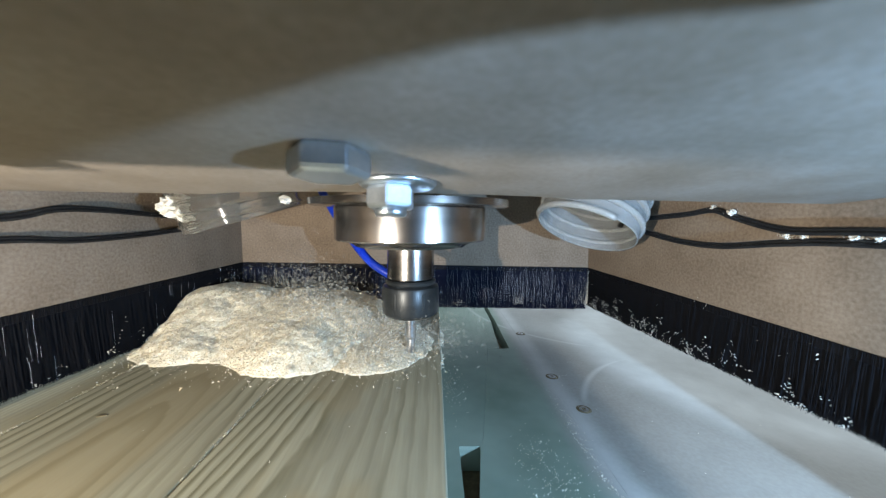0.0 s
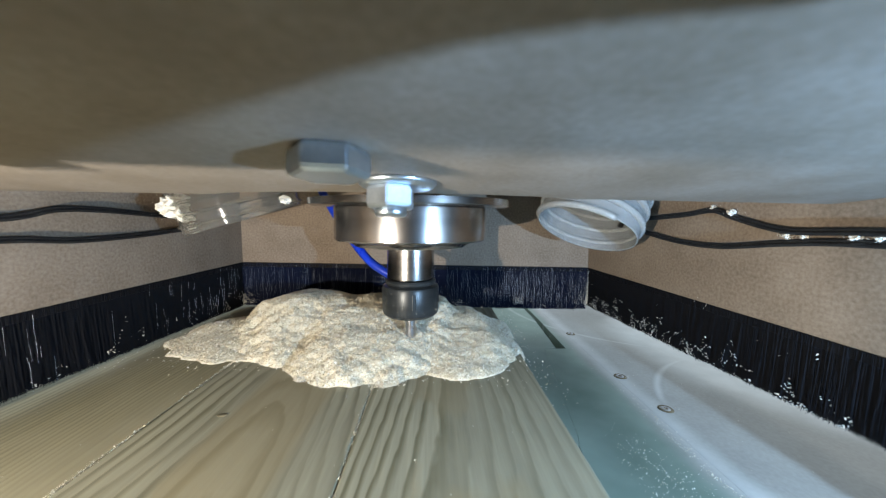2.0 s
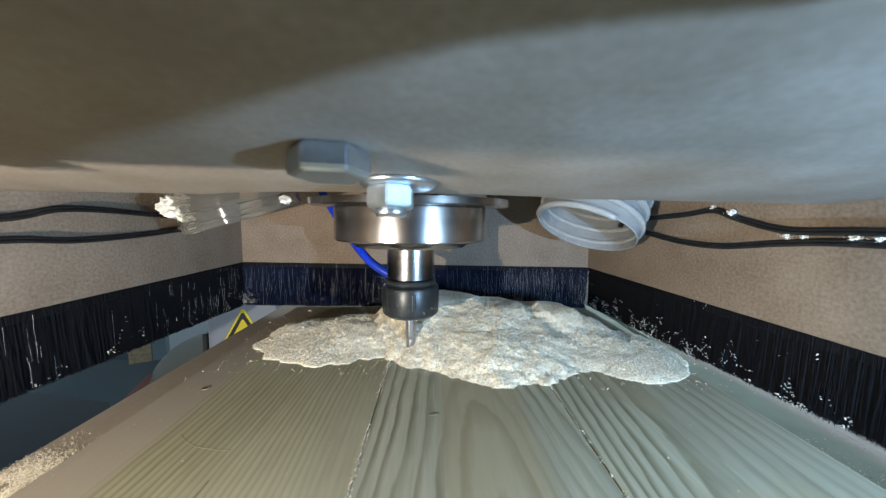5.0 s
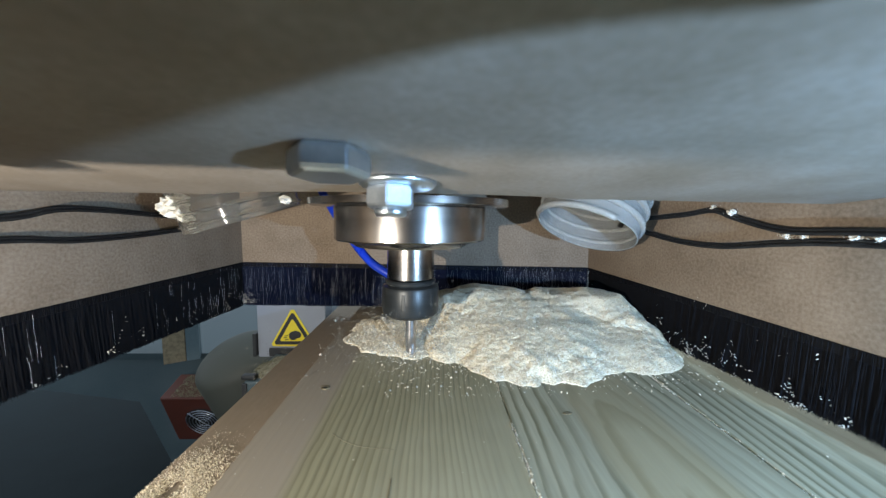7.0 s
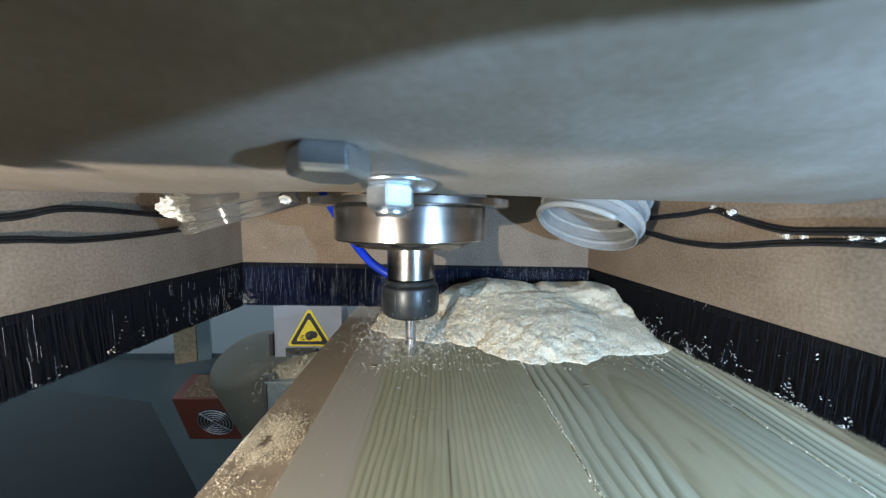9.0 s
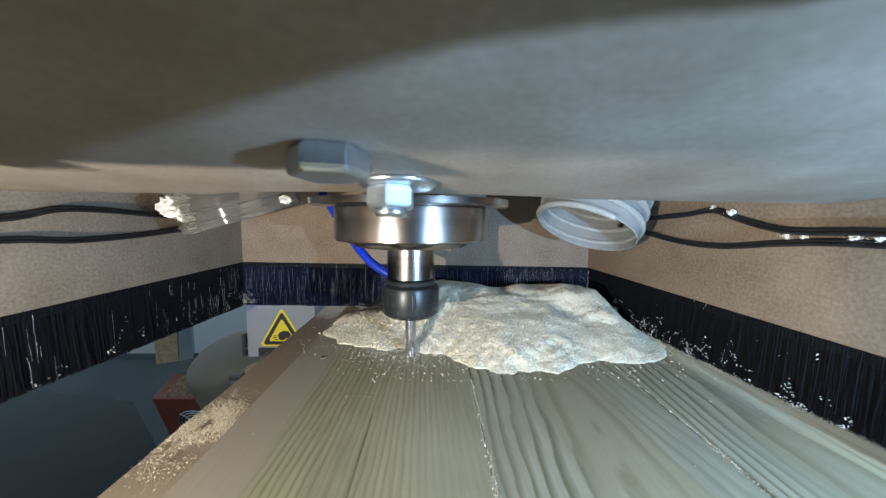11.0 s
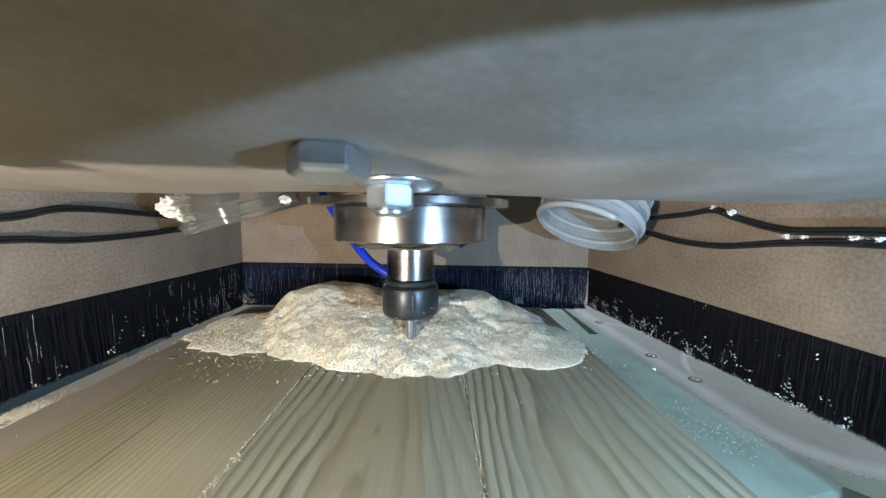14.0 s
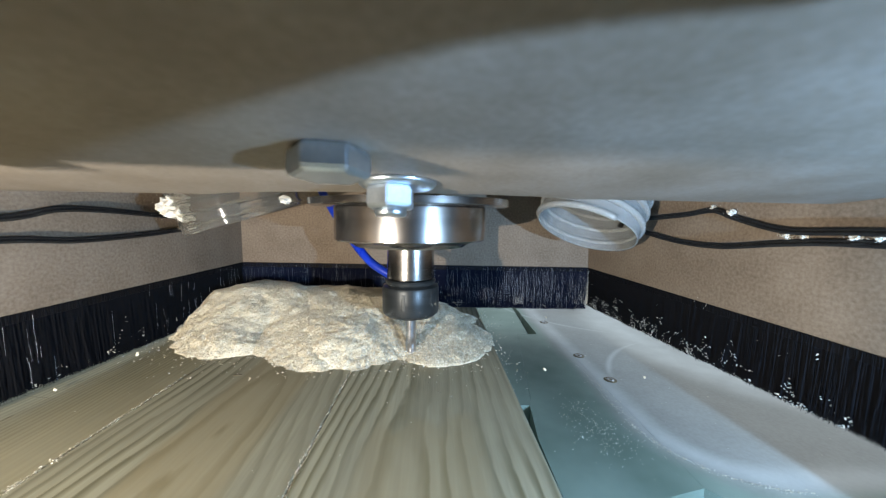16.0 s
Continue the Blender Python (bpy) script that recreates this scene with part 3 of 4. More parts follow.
def hose(name, points, radius, pitch, label, mat=None, thick=0.0013):
    """A clear spiral hose: thin wall and a raised helix."""
    root = thing(name, label, "hose")
    path = smooth_path(points, 14)
    part("wall", tube(None, radius, 32, path=path, inner=radius - 0.0009), mat or PVC, root, smooth=True)
    if thick:
        length, helix, up = 0.0, [], Vector((0.13, 0.21, 1)).normalized()
        for i, (p, q) in enumerate(zip(path, path[1:])):
            d = (q - p)
            s = d.normalized().cross(up).normalized()
            u = s.cross(d.normalized())
            for k in range(10):
                a = (length + d.length * k / 10) / pitch * 2 * math.pi
                helix.append(p + d * (k / 10) + (s * math.cos(a) + u * math.sin(a)) * (radius + 0.0002))
            length += d.length
        part("spiral_rib", tube(None, thick, 7, path=helix), PVC_RIB if mat else PVC, root, "raised spiral", smooth=True)
    return root


hose("clear_hose", [(0.1283, 0.2547, 0.2158), (0.1223, 0.2407, 0.1708), (0.1127, 0.2336, 0.1489), (0.1057, 0.2284, 0.1331), (0.1010, 0.2250, 0.1226)], 0.0320, 0.0098, "clear spiral extraction hose, dusty, its open mouth pointing down", PVC_DUSTY, 0.0022)
hose("clear_hose", [(-0.1374, 0.2027, 0.2306), (-0.1314, 0.2067, 0.1806), (-0.1247, 0.2105, 0.1569), (-0.1198, 0.2132, 0.1397), (-0.1166, 0.2150, 0.1283)], 0.0335, 0.0064, "clear plastic extraction hose slanting past the side wall", None, 0.0009)


def cable(points, label, blobs, rng, side):
    """A flat two-core cable along a wall, with dust stuck on it."""
    ob = thing("cable", label, "cable", group="lamp cables on the side walls")
    part("core", tube(points, 0.0009, 10, 10), CABLE, ob, smooth=True)
    part("core", tube([(x + side * 0.0006, y, z - 0.0014) for x, y, z in points], 0.0009, 10, 10), CABLE, ob, smooth=True)
    for x, y, z, r in blobs:
        bm = clump(rng, r * 1.15, 0.75, 0.7)
        flakes(bm, rng, [(rng.gauss(0, r * 0.8), rng.gauss(0, r * 1.2), rng.gauss(0, r * 0.5)) for _ in range(70)], 0.00028)
        bmesh.ops.translate(bm, vec=(x, y, z), verts=bm.verts[:])
        part("stuck_dust", bm, DUST_PALE, ob, "white fluffy dust")
    return ob


rng = random.Random(8)
cable([(-0.182, 0.02, 0.124), (-0.1800, 0.10, 0.1265), (-0.1780, 0.1457, 0.1292), (-0.1772, 0.1644, 0.1331), (-0.1765, 0.1881, 0.1330), (-0.1755, 0.2333, 0.1297), (-0.166, 0.2400, 0.1310)],
      "black two-core cable bowed along the side wall", [(-0.1440, 0.190, 0.1345, 0.0050), (-0.1385, 0.189, 0.1310, 0.0042), (-0.1350, 0.188, 0.1292, 0.0030), (-0.1400, 0.190, 0.1372, 0.0048)], rng, 1)
cable([(-0.182, 0.02, 0.118), (-0.1800, 0.10, 0.1190), (-0.1780, 0.1449, 0.1200), (-0.1772, 0.1728, 0.1180), (-0.1765, 0.2109, 0.1188), (-0.1720, 0.2480, 0.1218)],
      "black two-core cable sagging along the side wall", [(-0.1367, 0.195, 0.1238, 0.0018), (-0.0861, 0.200, 0.1395, 0.0026)], rng, 1)
cable([(0.134, 0.240, 0.1305), (0.1440, 0.2330, 0.1313), (0.1493, 0.2003, 0.1340), (0.1500, 0.1794, 0.1364), (0.1508, 0.1662, 0.1325), (0.1520, 0.1425, 0.1272), (0.1535, 0.1127, 0.1277), (0.158, 0.02, 0.128)],
      "black two-core cable kinked upwards, tufted with dust", [(0.1496, 0.1794, 0.1372, 0.0012), (0.1500, 0.1680, 0.1345, 0.0016)], rng, -1)
cable([(0.132, 0.240, 0.1270), (0.1430, 0.2360, 0.1240), (0.1490, 0.2054, 0.1184), (0.1505, 0.1741, 0.1176), (0.1520, 0.1419, 0.1217), (0.1535, 0.1123, 0.1236), (0.158, 0.02, 0.124)],
      "black two-core cable sagging, dust lodged beside it", [(0.1525, 0.1425, 0.1238, 0.0012), (0.1528, 0.1360, 0.1240, 0.0010), (0.1535, 0.1190, 0.1250, 0.0015), (0.1540, 0.1120, 0.1250, 0.0016)], rng, -1)

# ---- the bed and what lies on it ----


def slab(points, z0, z1, bevel=0.0002):
    """An upright prism over a plan outline."""
    bm = bmesh.new()
    lo = [bm.verts.new((x, y, z0)) for x, y in points]
    hi = [bm.verts.new((x, y, z1)) for x, y in points]
    bm.faces.new(lo)
    bm.faces.new(hi)
    for i in range(len(points)):
        j = (i + 1) % len(points)
        bm.faces.new((lo[i], lo[j], hi[j], hi[i]))
    bmesh.ops.recalc_face_normals(bm, faces=bm.faces[:])
    bmesh.ops.bevel(bm, geom=bm.edges[:], offset=bevel, segments=1, affect="EDGES")
    return bm


BOARD = 0.0155
bed = thing("ground", "grey-green painted spoil board of the milling table", "table", kind="structure")
part("board", slab([(-0.202, -0.4), (0.110, -0.4), (0.110, 0.1604), (0.1208, 0.1604), (0.1232, 0.167), (0.1443, 0.2868), (0.1550, 0.2880), (0.1606, 0.370), (0.1612, 0.95), (-0.202, 0.95)], 0.002, BOARD, 0.00006), BED_GREY, bed, "grey-green painted board")
part("board", slab([(0.1150, 0.0800), (0.1163, 0.129), (0.1209, 0.1604), (0.12332, 0.167), (0.14442, 0.2866), (0.1636, 0.2876), (0.1654, 0.370), (0.1654, 0.95), (0.17845, 0.95), (0.17845, 0.0955)], 0.002, BOARD, 0.00008), BED_GREY, bed, "grey-green painted board, its edge dusty")
part("board", slab([(0.30, -0.4), (0.90, -0.4), (0.90, 0.95), (0.1785, 0.95), (0.1785, 0.0955), (0.1860, 0.086), (0.215, 0.05)], 0.002, BOARD, 0.00008), BED_GREY, bed, "grey board filmed with swept dust")
part("lower_board", box((0.1165, -0.4, 0.002), (0.2000, 0.0950, BOARD - 0.006), 0.0005), MDF_PALE, bed, "bare pale board under the painted one")
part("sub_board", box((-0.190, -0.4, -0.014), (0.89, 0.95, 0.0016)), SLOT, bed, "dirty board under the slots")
on_bed.append(bed)
EDGES = [(-0.2030, -0.1732), (-0.1728, -0.0708), (-0.0704, 0.0154), (0.0158, 0.1015)]
rng = random.Random(5)
for i, (x0, x1) in enumerate(EDGES):
    bm = box((x0, -0.40, BOARD), (x1, 0.62, 0.045 if i else 0.036), 0.0007 if i > 1 else 0.0002, 3)
    if i:
        ob = solo("plank", bm, PINES[i - 1], "greenish treated pine plank, freshly milled, sawdust along its joint", "plank", group="planks on the milling table")
    else:
        ob = solo("plank", bm, STRIP, "narrow smooth brown strip with dust and a screw hole", "plank", group="planks on the milling table")
    on_bed.append(ob)
    if i == 1:
        part("check", box((-0.1172, -0.02, 0.0445), (-0.1167, 0.104, 0.0451)), KNOT, ob, "long dark drying check")
        bm = tube([(-0.1430, 0.1275, 0.0449), (-0.1370, 0.1228, 0.0449), (-0.1290, 0.1195, 0.0449), (-0.1180, 0.1180, 0.0449)], 0.00020, 6, 6)
        part("crack", bm, KNOT, ob, "short dark crack across the grain")


def screw(x, y, label):
    ob = thing("screw", label, "screw", pose(x, y, BOARD) @ Matrix.Diagonal((1.3, 1.3, 1, 1)), group="screws in the spoil board")
    part("head", lathe([(0.0003, 0.0003), (0.0008, 0.0001), (0.0010, 0.0006), (0.0018, 0.0007), (0.0021, 0.0004), (0.0021, -0.0005), (0.0003, -0.0005)], 24), CARBIDE, ob, smooth=True)
    part("cut_rim", lathe([(0.0021, 0.0004), (0.0024, 0.0006), (0.0029, 0.0005), (0.0034, 0.0001), (0.0021, 0.0001)], 24), SLOT, ob, "ragged dark rim")
    on_bed.append(ob)


screw(0.1832, 0.2347, "countersunk screw sunk in the grey board")
screw(0.1880, 0.1925, "shiny countersunk screw with chips round it")
screw(0.183, 0.325, "countersunk screw sunk in the grey board, far")
ob = thing("screw_hole", "dark screw hole with a ragged rim in the strip", "hole", pose(-0.1572, 0.1635, 0.045) @ Matrix.Diagonal((0.6, 0.6, 0.5, 1)))
part("rim", lathe([(0.0016, 0.0002), (0.0024, 0.0008), (0.0034, 0.0003), (0.0034, -0.0002), (0.0016, -0.0002)], 20), KNOT, ob, smooth=True)
part("bore", lathe([(0.0001, 0.0003), (0.0016, 0.0003), (0.0016, -0.0002), (0.0001, -0.0002)], 16), INK, ob, "dark bore")
on_bed.append(ob)


def loose_dust(name, label, spots, size, mat, rng, thick=0.0):
    ob = solo(name, flakes(bmesh.new(), rng, spots, size, thick), mat, label, "sawdust", kind="stuff")
    on_bed.append(ob)


rng = random.Random(3)
for x in (-0.0706, 0.0156):
    spots = []
    for _ in range(2000):
        y = rng.uniform(0.0, 0.42)
        if noise.noise(Vector((x * 40, y * 38, 1))) > rng.uniform(-0.7, 0.4):
            for _ in range(rng.randint(1, 4)):
                spots.append((x + rng.gauss(0, 0.0006), y + rng.gauss(0, 0.0010), 0.0446 + rng.uniform(-0.0002, 0.0008)))
    loose_dust("joint_dust", "pale sawdust lodged along the joint of two planks", spots, 0.00024, DUST, rng)
spots = []
while len(spots) < 13000:
    x, y = rng.gauss(-0.192, 0.0070), rng.gauss(0.108, 0.011)
    if -0.2022 < x < -0.1740 and noise.fractal(Vector((x * 110, y * 70, 4)), 1.0, 2.0, 3) > rng.uniform(-0.5, 0.4):
        spots.append((x, y, 0.0362 + rng.uniform(0, 0.0012)))
for _ in range(60):
    spots.append((rng.uniform(-0.172, -0.156), rng.uniform(0.08, 0.25), 0.0453))
loose_dust("loose_dust", "patch of yellow sawdust on the brown strip", spots, 0.00020, CHIPS, rng)
spots = []
for cx, cy, sx, sy, k in ((0.149, 0.152, 0.006, 0.010, 260), (0.152, 0.130, 0.008, 0.010, 520), (0.108, 0.217, 0.004, 0.012, 420), (0.1735, 0.165, 0.0018, 0.022, 420), (0.187, 0.1925, 0.004, 0.0015, 46), (0.188, 0.2347, 0.005, 0.0015, 40)):
    for _ in range(k):
        p = (rng.gauss(cx, sx), rng.gauss(cy, sy), BOARD + 0.0004 + rng.uniform(0, 0.0006))
        if noise.noise(Vector((p[0] * 260, p[1] * 260, 2))) > rng.uniform(-0.4, 0.5):
            spots.append(p)
for _ in range(300):
    a = rng.uniform(math.pi, 1.5 * math.pi)
    r = rng.gauss(0.050, 0.0008)
    spots.append((0.223 + r * math.cos(a), 0.142 + r * math.sin(a), BOARD + 0.0004))
for _ in range(120):
    spots.append((rng.uniform(0.10, 0.30), rng.uniform(0.06, 0.40), BOARD + 0.0004))
loose_dust("loose_dust", "scattered yellow chips on the grey-green boards", spots, 0.00028, CHIPS, rng)
spots = [(rng.uniform(-0.15, 0.097), rng.uniform(0.04, 0.42), 0.0454) for _ in range(70)]
loose_dust("loose_dust", "scattered single chips on the planks", spots, 0.0003, DUST, rng)
for x, y, r, turn in ((-0.0440, 0.1405, 0.0016, 10), (0.055, 0.33, 0.002, 0)):
    ob = solo("knot", lathe([(0.0001, 0.00035), (r * 0.5, 0.0004), (r, 0.0003), (r * 1.3, -0.0003), (0.0001, -0.0003)], 24), KNOT, "small brown knot in the pine plank", "knot", smooth=True)
    ob.matrix_world = pose(x, y, 0.045, 0, 0, turn) @ Matrix.Diagonal((1.2, 0.7, 0.5, 1))
    on_bed.append(ob)

# ---- machine under and beside the bed; it follows the carriage only ----
CX = -0.1231
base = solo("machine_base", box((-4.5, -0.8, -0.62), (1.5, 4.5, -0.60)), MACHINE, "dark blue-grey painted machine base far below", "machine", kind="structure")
on_carriage.append(base)


def upright(points, y0, y1):
    """A prism over an outline in the x-z plane."""
    bm = slab([(x, z) for x, z in points], -y1, -y0)
    bmesh.ops.transform(bm, matrix=pose(0, 0, 0, 90), verts=bm.verts[:])
    bmesh.ops.recalc_face_normals(bm, faces=bm.faces[:])
    return bm


def along_x(points, x0, x1):
    """A prism over an outline in the y-z plane."""
    bm = slab(points, -x1, -x0)
    bmesh.ops.transform(bm, matrix=Matrix(((0, 0, -1, 0), (1, 0, 0, 0), (0, 1, 0, 0), (0, 0, 0, 1))), verts=bm.verts[:])
    bmesh.ops.recalc_face_normals(bm, faces=bm.faces[:])
    return bm


foot = thing("machine_foot", "blue-grey leaning gantry foot of the machine, dusty on top", "machine", pose(CX, 0, 0))
part("body", upright([(-0.10, -0.1445), (-0.10, -0.60), (-0.39, -0.60), (-0.4745, -0.397), (-0.545, -0.231), (-0.95, -0.175), (-0.95, -0.1445)], 0.6365, 1.2), MACHINE_MID, foot)
part("top_plate", along_x([(0.626, -0.13), (1.5, -0.13), (1.5, -0.144), (0.630, -0.144)], -0.96, -0.10), MACHINE_MID, foot, "dusty top plate")
on_carriage.append(foot)

panel = thing("sign_panel", "pale machine panel with a yellow triangular warning sign", "panel", pose(-0.150 + CX, 0.404, -0.006))
part("sheet", box((-0.043, 0, -0.036), (0.039, 0.03, 0.12), 0.001), MACHINE_PALE, panel)
# the shadow left of the panel, built as a black strip
part("side_strip", box((-0.0475, -0.004, -0.034), (-0.0435, 0.028, -0.006), 0.0005), INK, panel, "black strip standing in for the shadow left of the panel")
part("foot_strip", box((-0.0290, -0.0025, -0.0345), (0.010, -0.0002, -0.0240), 0.0005), INK, panel, "black strip below the sign")


def triangle(r, y0, y1, cz=0.0, cut=0.0):
    pts = []
    for k in range(3):
        a = math.radians(90 + 120 * k)
        for da in (-0.06, 0.06):
            pts.append((r * math.cos(a + da), cz + r * math.sin(a + da)))
    return upright(pts, y0, y1)


sign = part("warning_sign", triangle(0.0292, -0.0012, -0.0002, -0.006), YELLOW, panel, "yellow triangular warning sign")
part("border", triangle(0.0250, -0.0016, -0.0011, -0.006), INK, sign, "black triangular border")
part("field", triangle(0.0172, -0.0020, -0.0015, -0.006), YELLOW, sign, "yellow field")
part("symbol", upright([(-0.0042, -0.0118), (-0.0048, -0.0068), (-0.0022, -0.0040), (0.0030, -0.0022), (0.0082, -0.0034), (0.0105, -0.0072), (0.0086, -0.0108), (0.0046, -0.0118), (0.0022, -0.0138), (-0.0022, -0.0138)], -0.0024, -0.0019), INK, sign, "black pictogram")
for i, (x, z) in enumerate(((-0.0078, -0.0085), (-0.0086, -0.0108), (-0.0070, -0.0132))):
    part("symbol_bar", upright([(x - 0.0022, z - 0.0007), (x + 0.0020, z - 0.0003), (x + 0.0020, z + 0.0007), (x - 0.0022, z + 0.0003)], -0.0024, -0.0019), INK, sign)
on_carriage.append(panel)

clampb = thing("clamp_block", "grey clamp block heaped with sawdust beside the bed", "clamp", pose(-0.170 + CX, 0.330, -0.036))
part("block", box((0, 0, -0.075), (0.09, 0.07, 0), 0.002), MACHINE_MID, clampb)
part("black_cap", box((-0.0015, -0.0015, -0.040), (0.0035, 0.010, -0.002), 0.0006), INK, clampb, "black edge cap")
part("black_knob", box((-0.004, 0.002, 0.0), (0.010, 0.010, 0.005), 0.0015), INK, clampb, "black knob")
on_carriage.append(clampb)

rng = random.Random(14)


def heap(rng, rx, ry, high, n=64, chips=3600, size=0.00062, steep=0.75, grain=0.0016):
    """A low crumbly heap with an uneven rim, covered in chips."""
    bm = bmesh.new()
    seed = Vector((rng.uniform(0, 90), rng.uniform(0, 90), 0))

    def level(u, v):
        p = Vector((u * rx, v * ry, 0))
        rim = 0.20 * noise.fractal(p * 26 + seed, 1.0, 2.0, 3)
        k = 1 - ((abs(u) ** 2.2 + abs(v) ** 2.2) ** (1 / 2.2) * 1.05 + rim)
        if k <= 0:
            return p, -0.004
        h = high * min(1.0, 1.25 * k ** steep)
        h += min(1, k * 6) * (grain * noise.fractal(p * 55 + seed, 0.9, 2.0, 4) + 0.0009 * noise.noise(p * 230 + seed) + 0.0006 * noise.noise(p * 450 + seed) + 0.0004 * noise.noise(p * 800 + seed))
        return p, h

    grid = {}
    for i in range(n + 1):
        for j in range(n + 1):
            p, h = level(2 * i / n - 1, 2 * j / n - 1)
            grid[i, j] = bm.verts.new((p.x, p.y, h))
    for i in range(n):
        for j in range(n):
            four = (grid[i, j], grid[i + 1, j], grid[i + 1, j + 1], grid[i, j + 1])
            if max(v.co.z for v in four) > -0.003:
                bm.faces.new(four)
    for v in bm.verts:
        v.co.z = max(v.co.z, -0.0008)
    bmesh.ops.delete(bm, geom=[v for v in bm.verts if not v.link_faces], context="VERTS")
    spots = []
    while len(spots) < chips:
        u, v = rng.uniform(-1.12, 1.12), rng.uniform(-1.12, 1.12)
        p, h = level(u, v)
        if h > -0.003:
            spots.append((p.x, p.y, max(h, 0.0003)))
        elif rng.random() < 0.10 and u * u + v * v < 1.2:
            spots.append((p.x, p.y, 0.0003))
    flakes(bm, rng, spots, size)
    return bm


for x, y, z, rx, ry, hh in ((-0.128, 0.364, -0.036, 0.046, 0.034, 0.014), (-0.232, 0.500, -0.056, 0.030, 0.026, 0.010)):
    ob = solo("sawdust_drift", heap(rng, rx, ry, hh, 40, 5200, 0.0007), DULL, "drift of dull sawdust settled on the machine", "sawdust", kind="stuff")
    ob.matrix_world = pose(x + CX, y, z)
    on_carriage.append(ob)

fan = thing("fan_housing", "red-brown fan housing with wire grille, dusty on top", "fan", pose(-0.396 + CX, 0.575, -0.228, 20, 0, 0))
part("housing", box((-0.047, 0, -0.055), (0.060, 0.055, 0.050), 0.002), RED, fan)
part("opening", lathe([(0.0001, 0), (0.031, 0), (0.032, 0.0008), (0.0001, 0.0008)], 40), INK, fan, "dark fan opening")
fan.children[1].matrix_local = pose(0.014, 0.0006, -0.006, 90)
for r in (0.008, 0.0135, 0.019, 0.0245, 0.030):
    bm = bmesh.new()
    ring = [Vector((0.014 + r * math.cos(a * 0.2094), -0.003, -0.006 + r * math.sin(a * 0.2094))) for a in range(31)]
    part("grille_ring", tube(None, 0.0006, 6, path=ring), ZINC, fan, smooth=True)
for k in range(2):
    a = math.radians(45 + 90 * k)
    part("grille_bar", tube([(0.014 - 0.032 * math.cos(a), -0.002, -0.006 - 0.032 * math.sin(a)), (0.014, -0.0035, -0.006), (0.014 + 0.032 * math.cos(a), -0.002, -0.006 + 0.032 * math.sin(a))], 0.0007, 6, 4), ZINC, fan, smooth=True)
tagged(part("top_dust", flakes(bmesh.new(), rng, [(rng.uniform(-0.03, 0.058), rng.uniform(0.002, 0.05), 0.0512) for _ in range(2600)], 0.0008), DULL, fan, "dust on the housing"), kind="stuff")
on_carriage.append(fan)

duct = thing("duct", "olive-grey round duct with a domed top leaning beside the fan housing", "duct", pose(-0.270 + CX, 0.480, -0.052, 14, -16, 0))
part("pipe", lathe([(0.060, -0.45)] + [(0.060 * math.cos(a * math.pi / 20), -0.034 + 0.034 * math.sin(a * math.pi / 20)) for a in range(10)] + [(0.0005, 0.0)], 48), MACHINE_DUCT, duct, smooth=True)
on_carriage.append(duct)

post = thing("post", "short two-tone post standing on the machine foot", "post", pose(-0.438 + CX, 0.606, -0.130, 0, 0, 30))
part("tan_face", box((-0.022, -0.022, 0), (0.010, 0.010, 0.12), 0.001), SLOT, post)
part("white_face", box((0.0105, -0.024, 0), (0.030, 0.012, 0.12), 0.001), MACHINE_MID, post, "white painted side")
on_carriage.append(post)

# ---- the heap of sawdust round the cutter ----
MID = [(0, -0.090), (0.5, -0.080), (1.5, -0.050), (2.5, -0.020), (3.5, 0.010), (4.2, 0.024), (6.3, 0.048), (7, 0.052), (8, 0.055), (9, 0.058), (9.5, 0.058), (11.3, 0.036), (12.5, 0.010), (14.5, -0.034), (16, -0.060)]
BACK = [(0, 0), (1, -0.003), (2, -0.006), (4.2, -0.012), (6.3, -0.003), (7, 0), (8, 0), (8.5, 0.013), (9, 0.026), (9.5, 0.027), (11.3, 0.012), (13, 0.009), (14.5, 0.006), (16, 0.010)]
LEFT_HALF = [(-0.022, 0.232, 0.052, 0.060, 0.019), (-0.012, 0.260, 0.056, 0.056, 0.027), (-0.052, 0.236, 0.040, 0.044, 0.016), (-0.050, 0.264, 0.050, 0.050, 0.028)]
LEFT_RIDGE = [(-0.066, 0.264, 0.050, 0.052, 0.030), (-0.084, 0.258, 0.042, 0.052, 0.029), (-0.070, 0.232, 0.040, 0.042, 0.015), (-0.035, 0.262, 0.055, 0.050, 0.026)]
RIGHT_HALF = [(0.028, 0.226, 0.064, 0.060, 0.019), (0.0, 0.258, 0.056, 0.054, 0.027), (0.084, 0.228, 0.036, 0.048, 0.013), (0.008, 0.210, 0.036, 0.044, 0.010), (0.045, 0.252, 0.056, 0.050, 0.022), (0.080, 0.252, 0.040, 0.050, 0.020)]
BACK_RIDGE = [(0.050, 0.266, 0.052, 0.050, 0.029), (0.078, 0.258, 0.038, 0.050, 0.030), (0.084, 0.240, 0.028, 0.042, 0.020), (0.018, 0.262, 0.050, 0.048, 0.025)]
LEFT_SPILL = [(-0.068, 0.242, 0.052, 0.042, 0.006), (-0.085, 0.252, 0.034, 0.032, 0.007), (-0.050, 0.250, 0.044, 0.036, 0.011), (-0.055, 0.226, 0.034, 0.022, 0.004)]
RIGHT_SPILL = [(0.080, 0.212, 0.034, 0.034, 0.005), (0.090, 0.232, 0.026, 0.030, 0.006)]
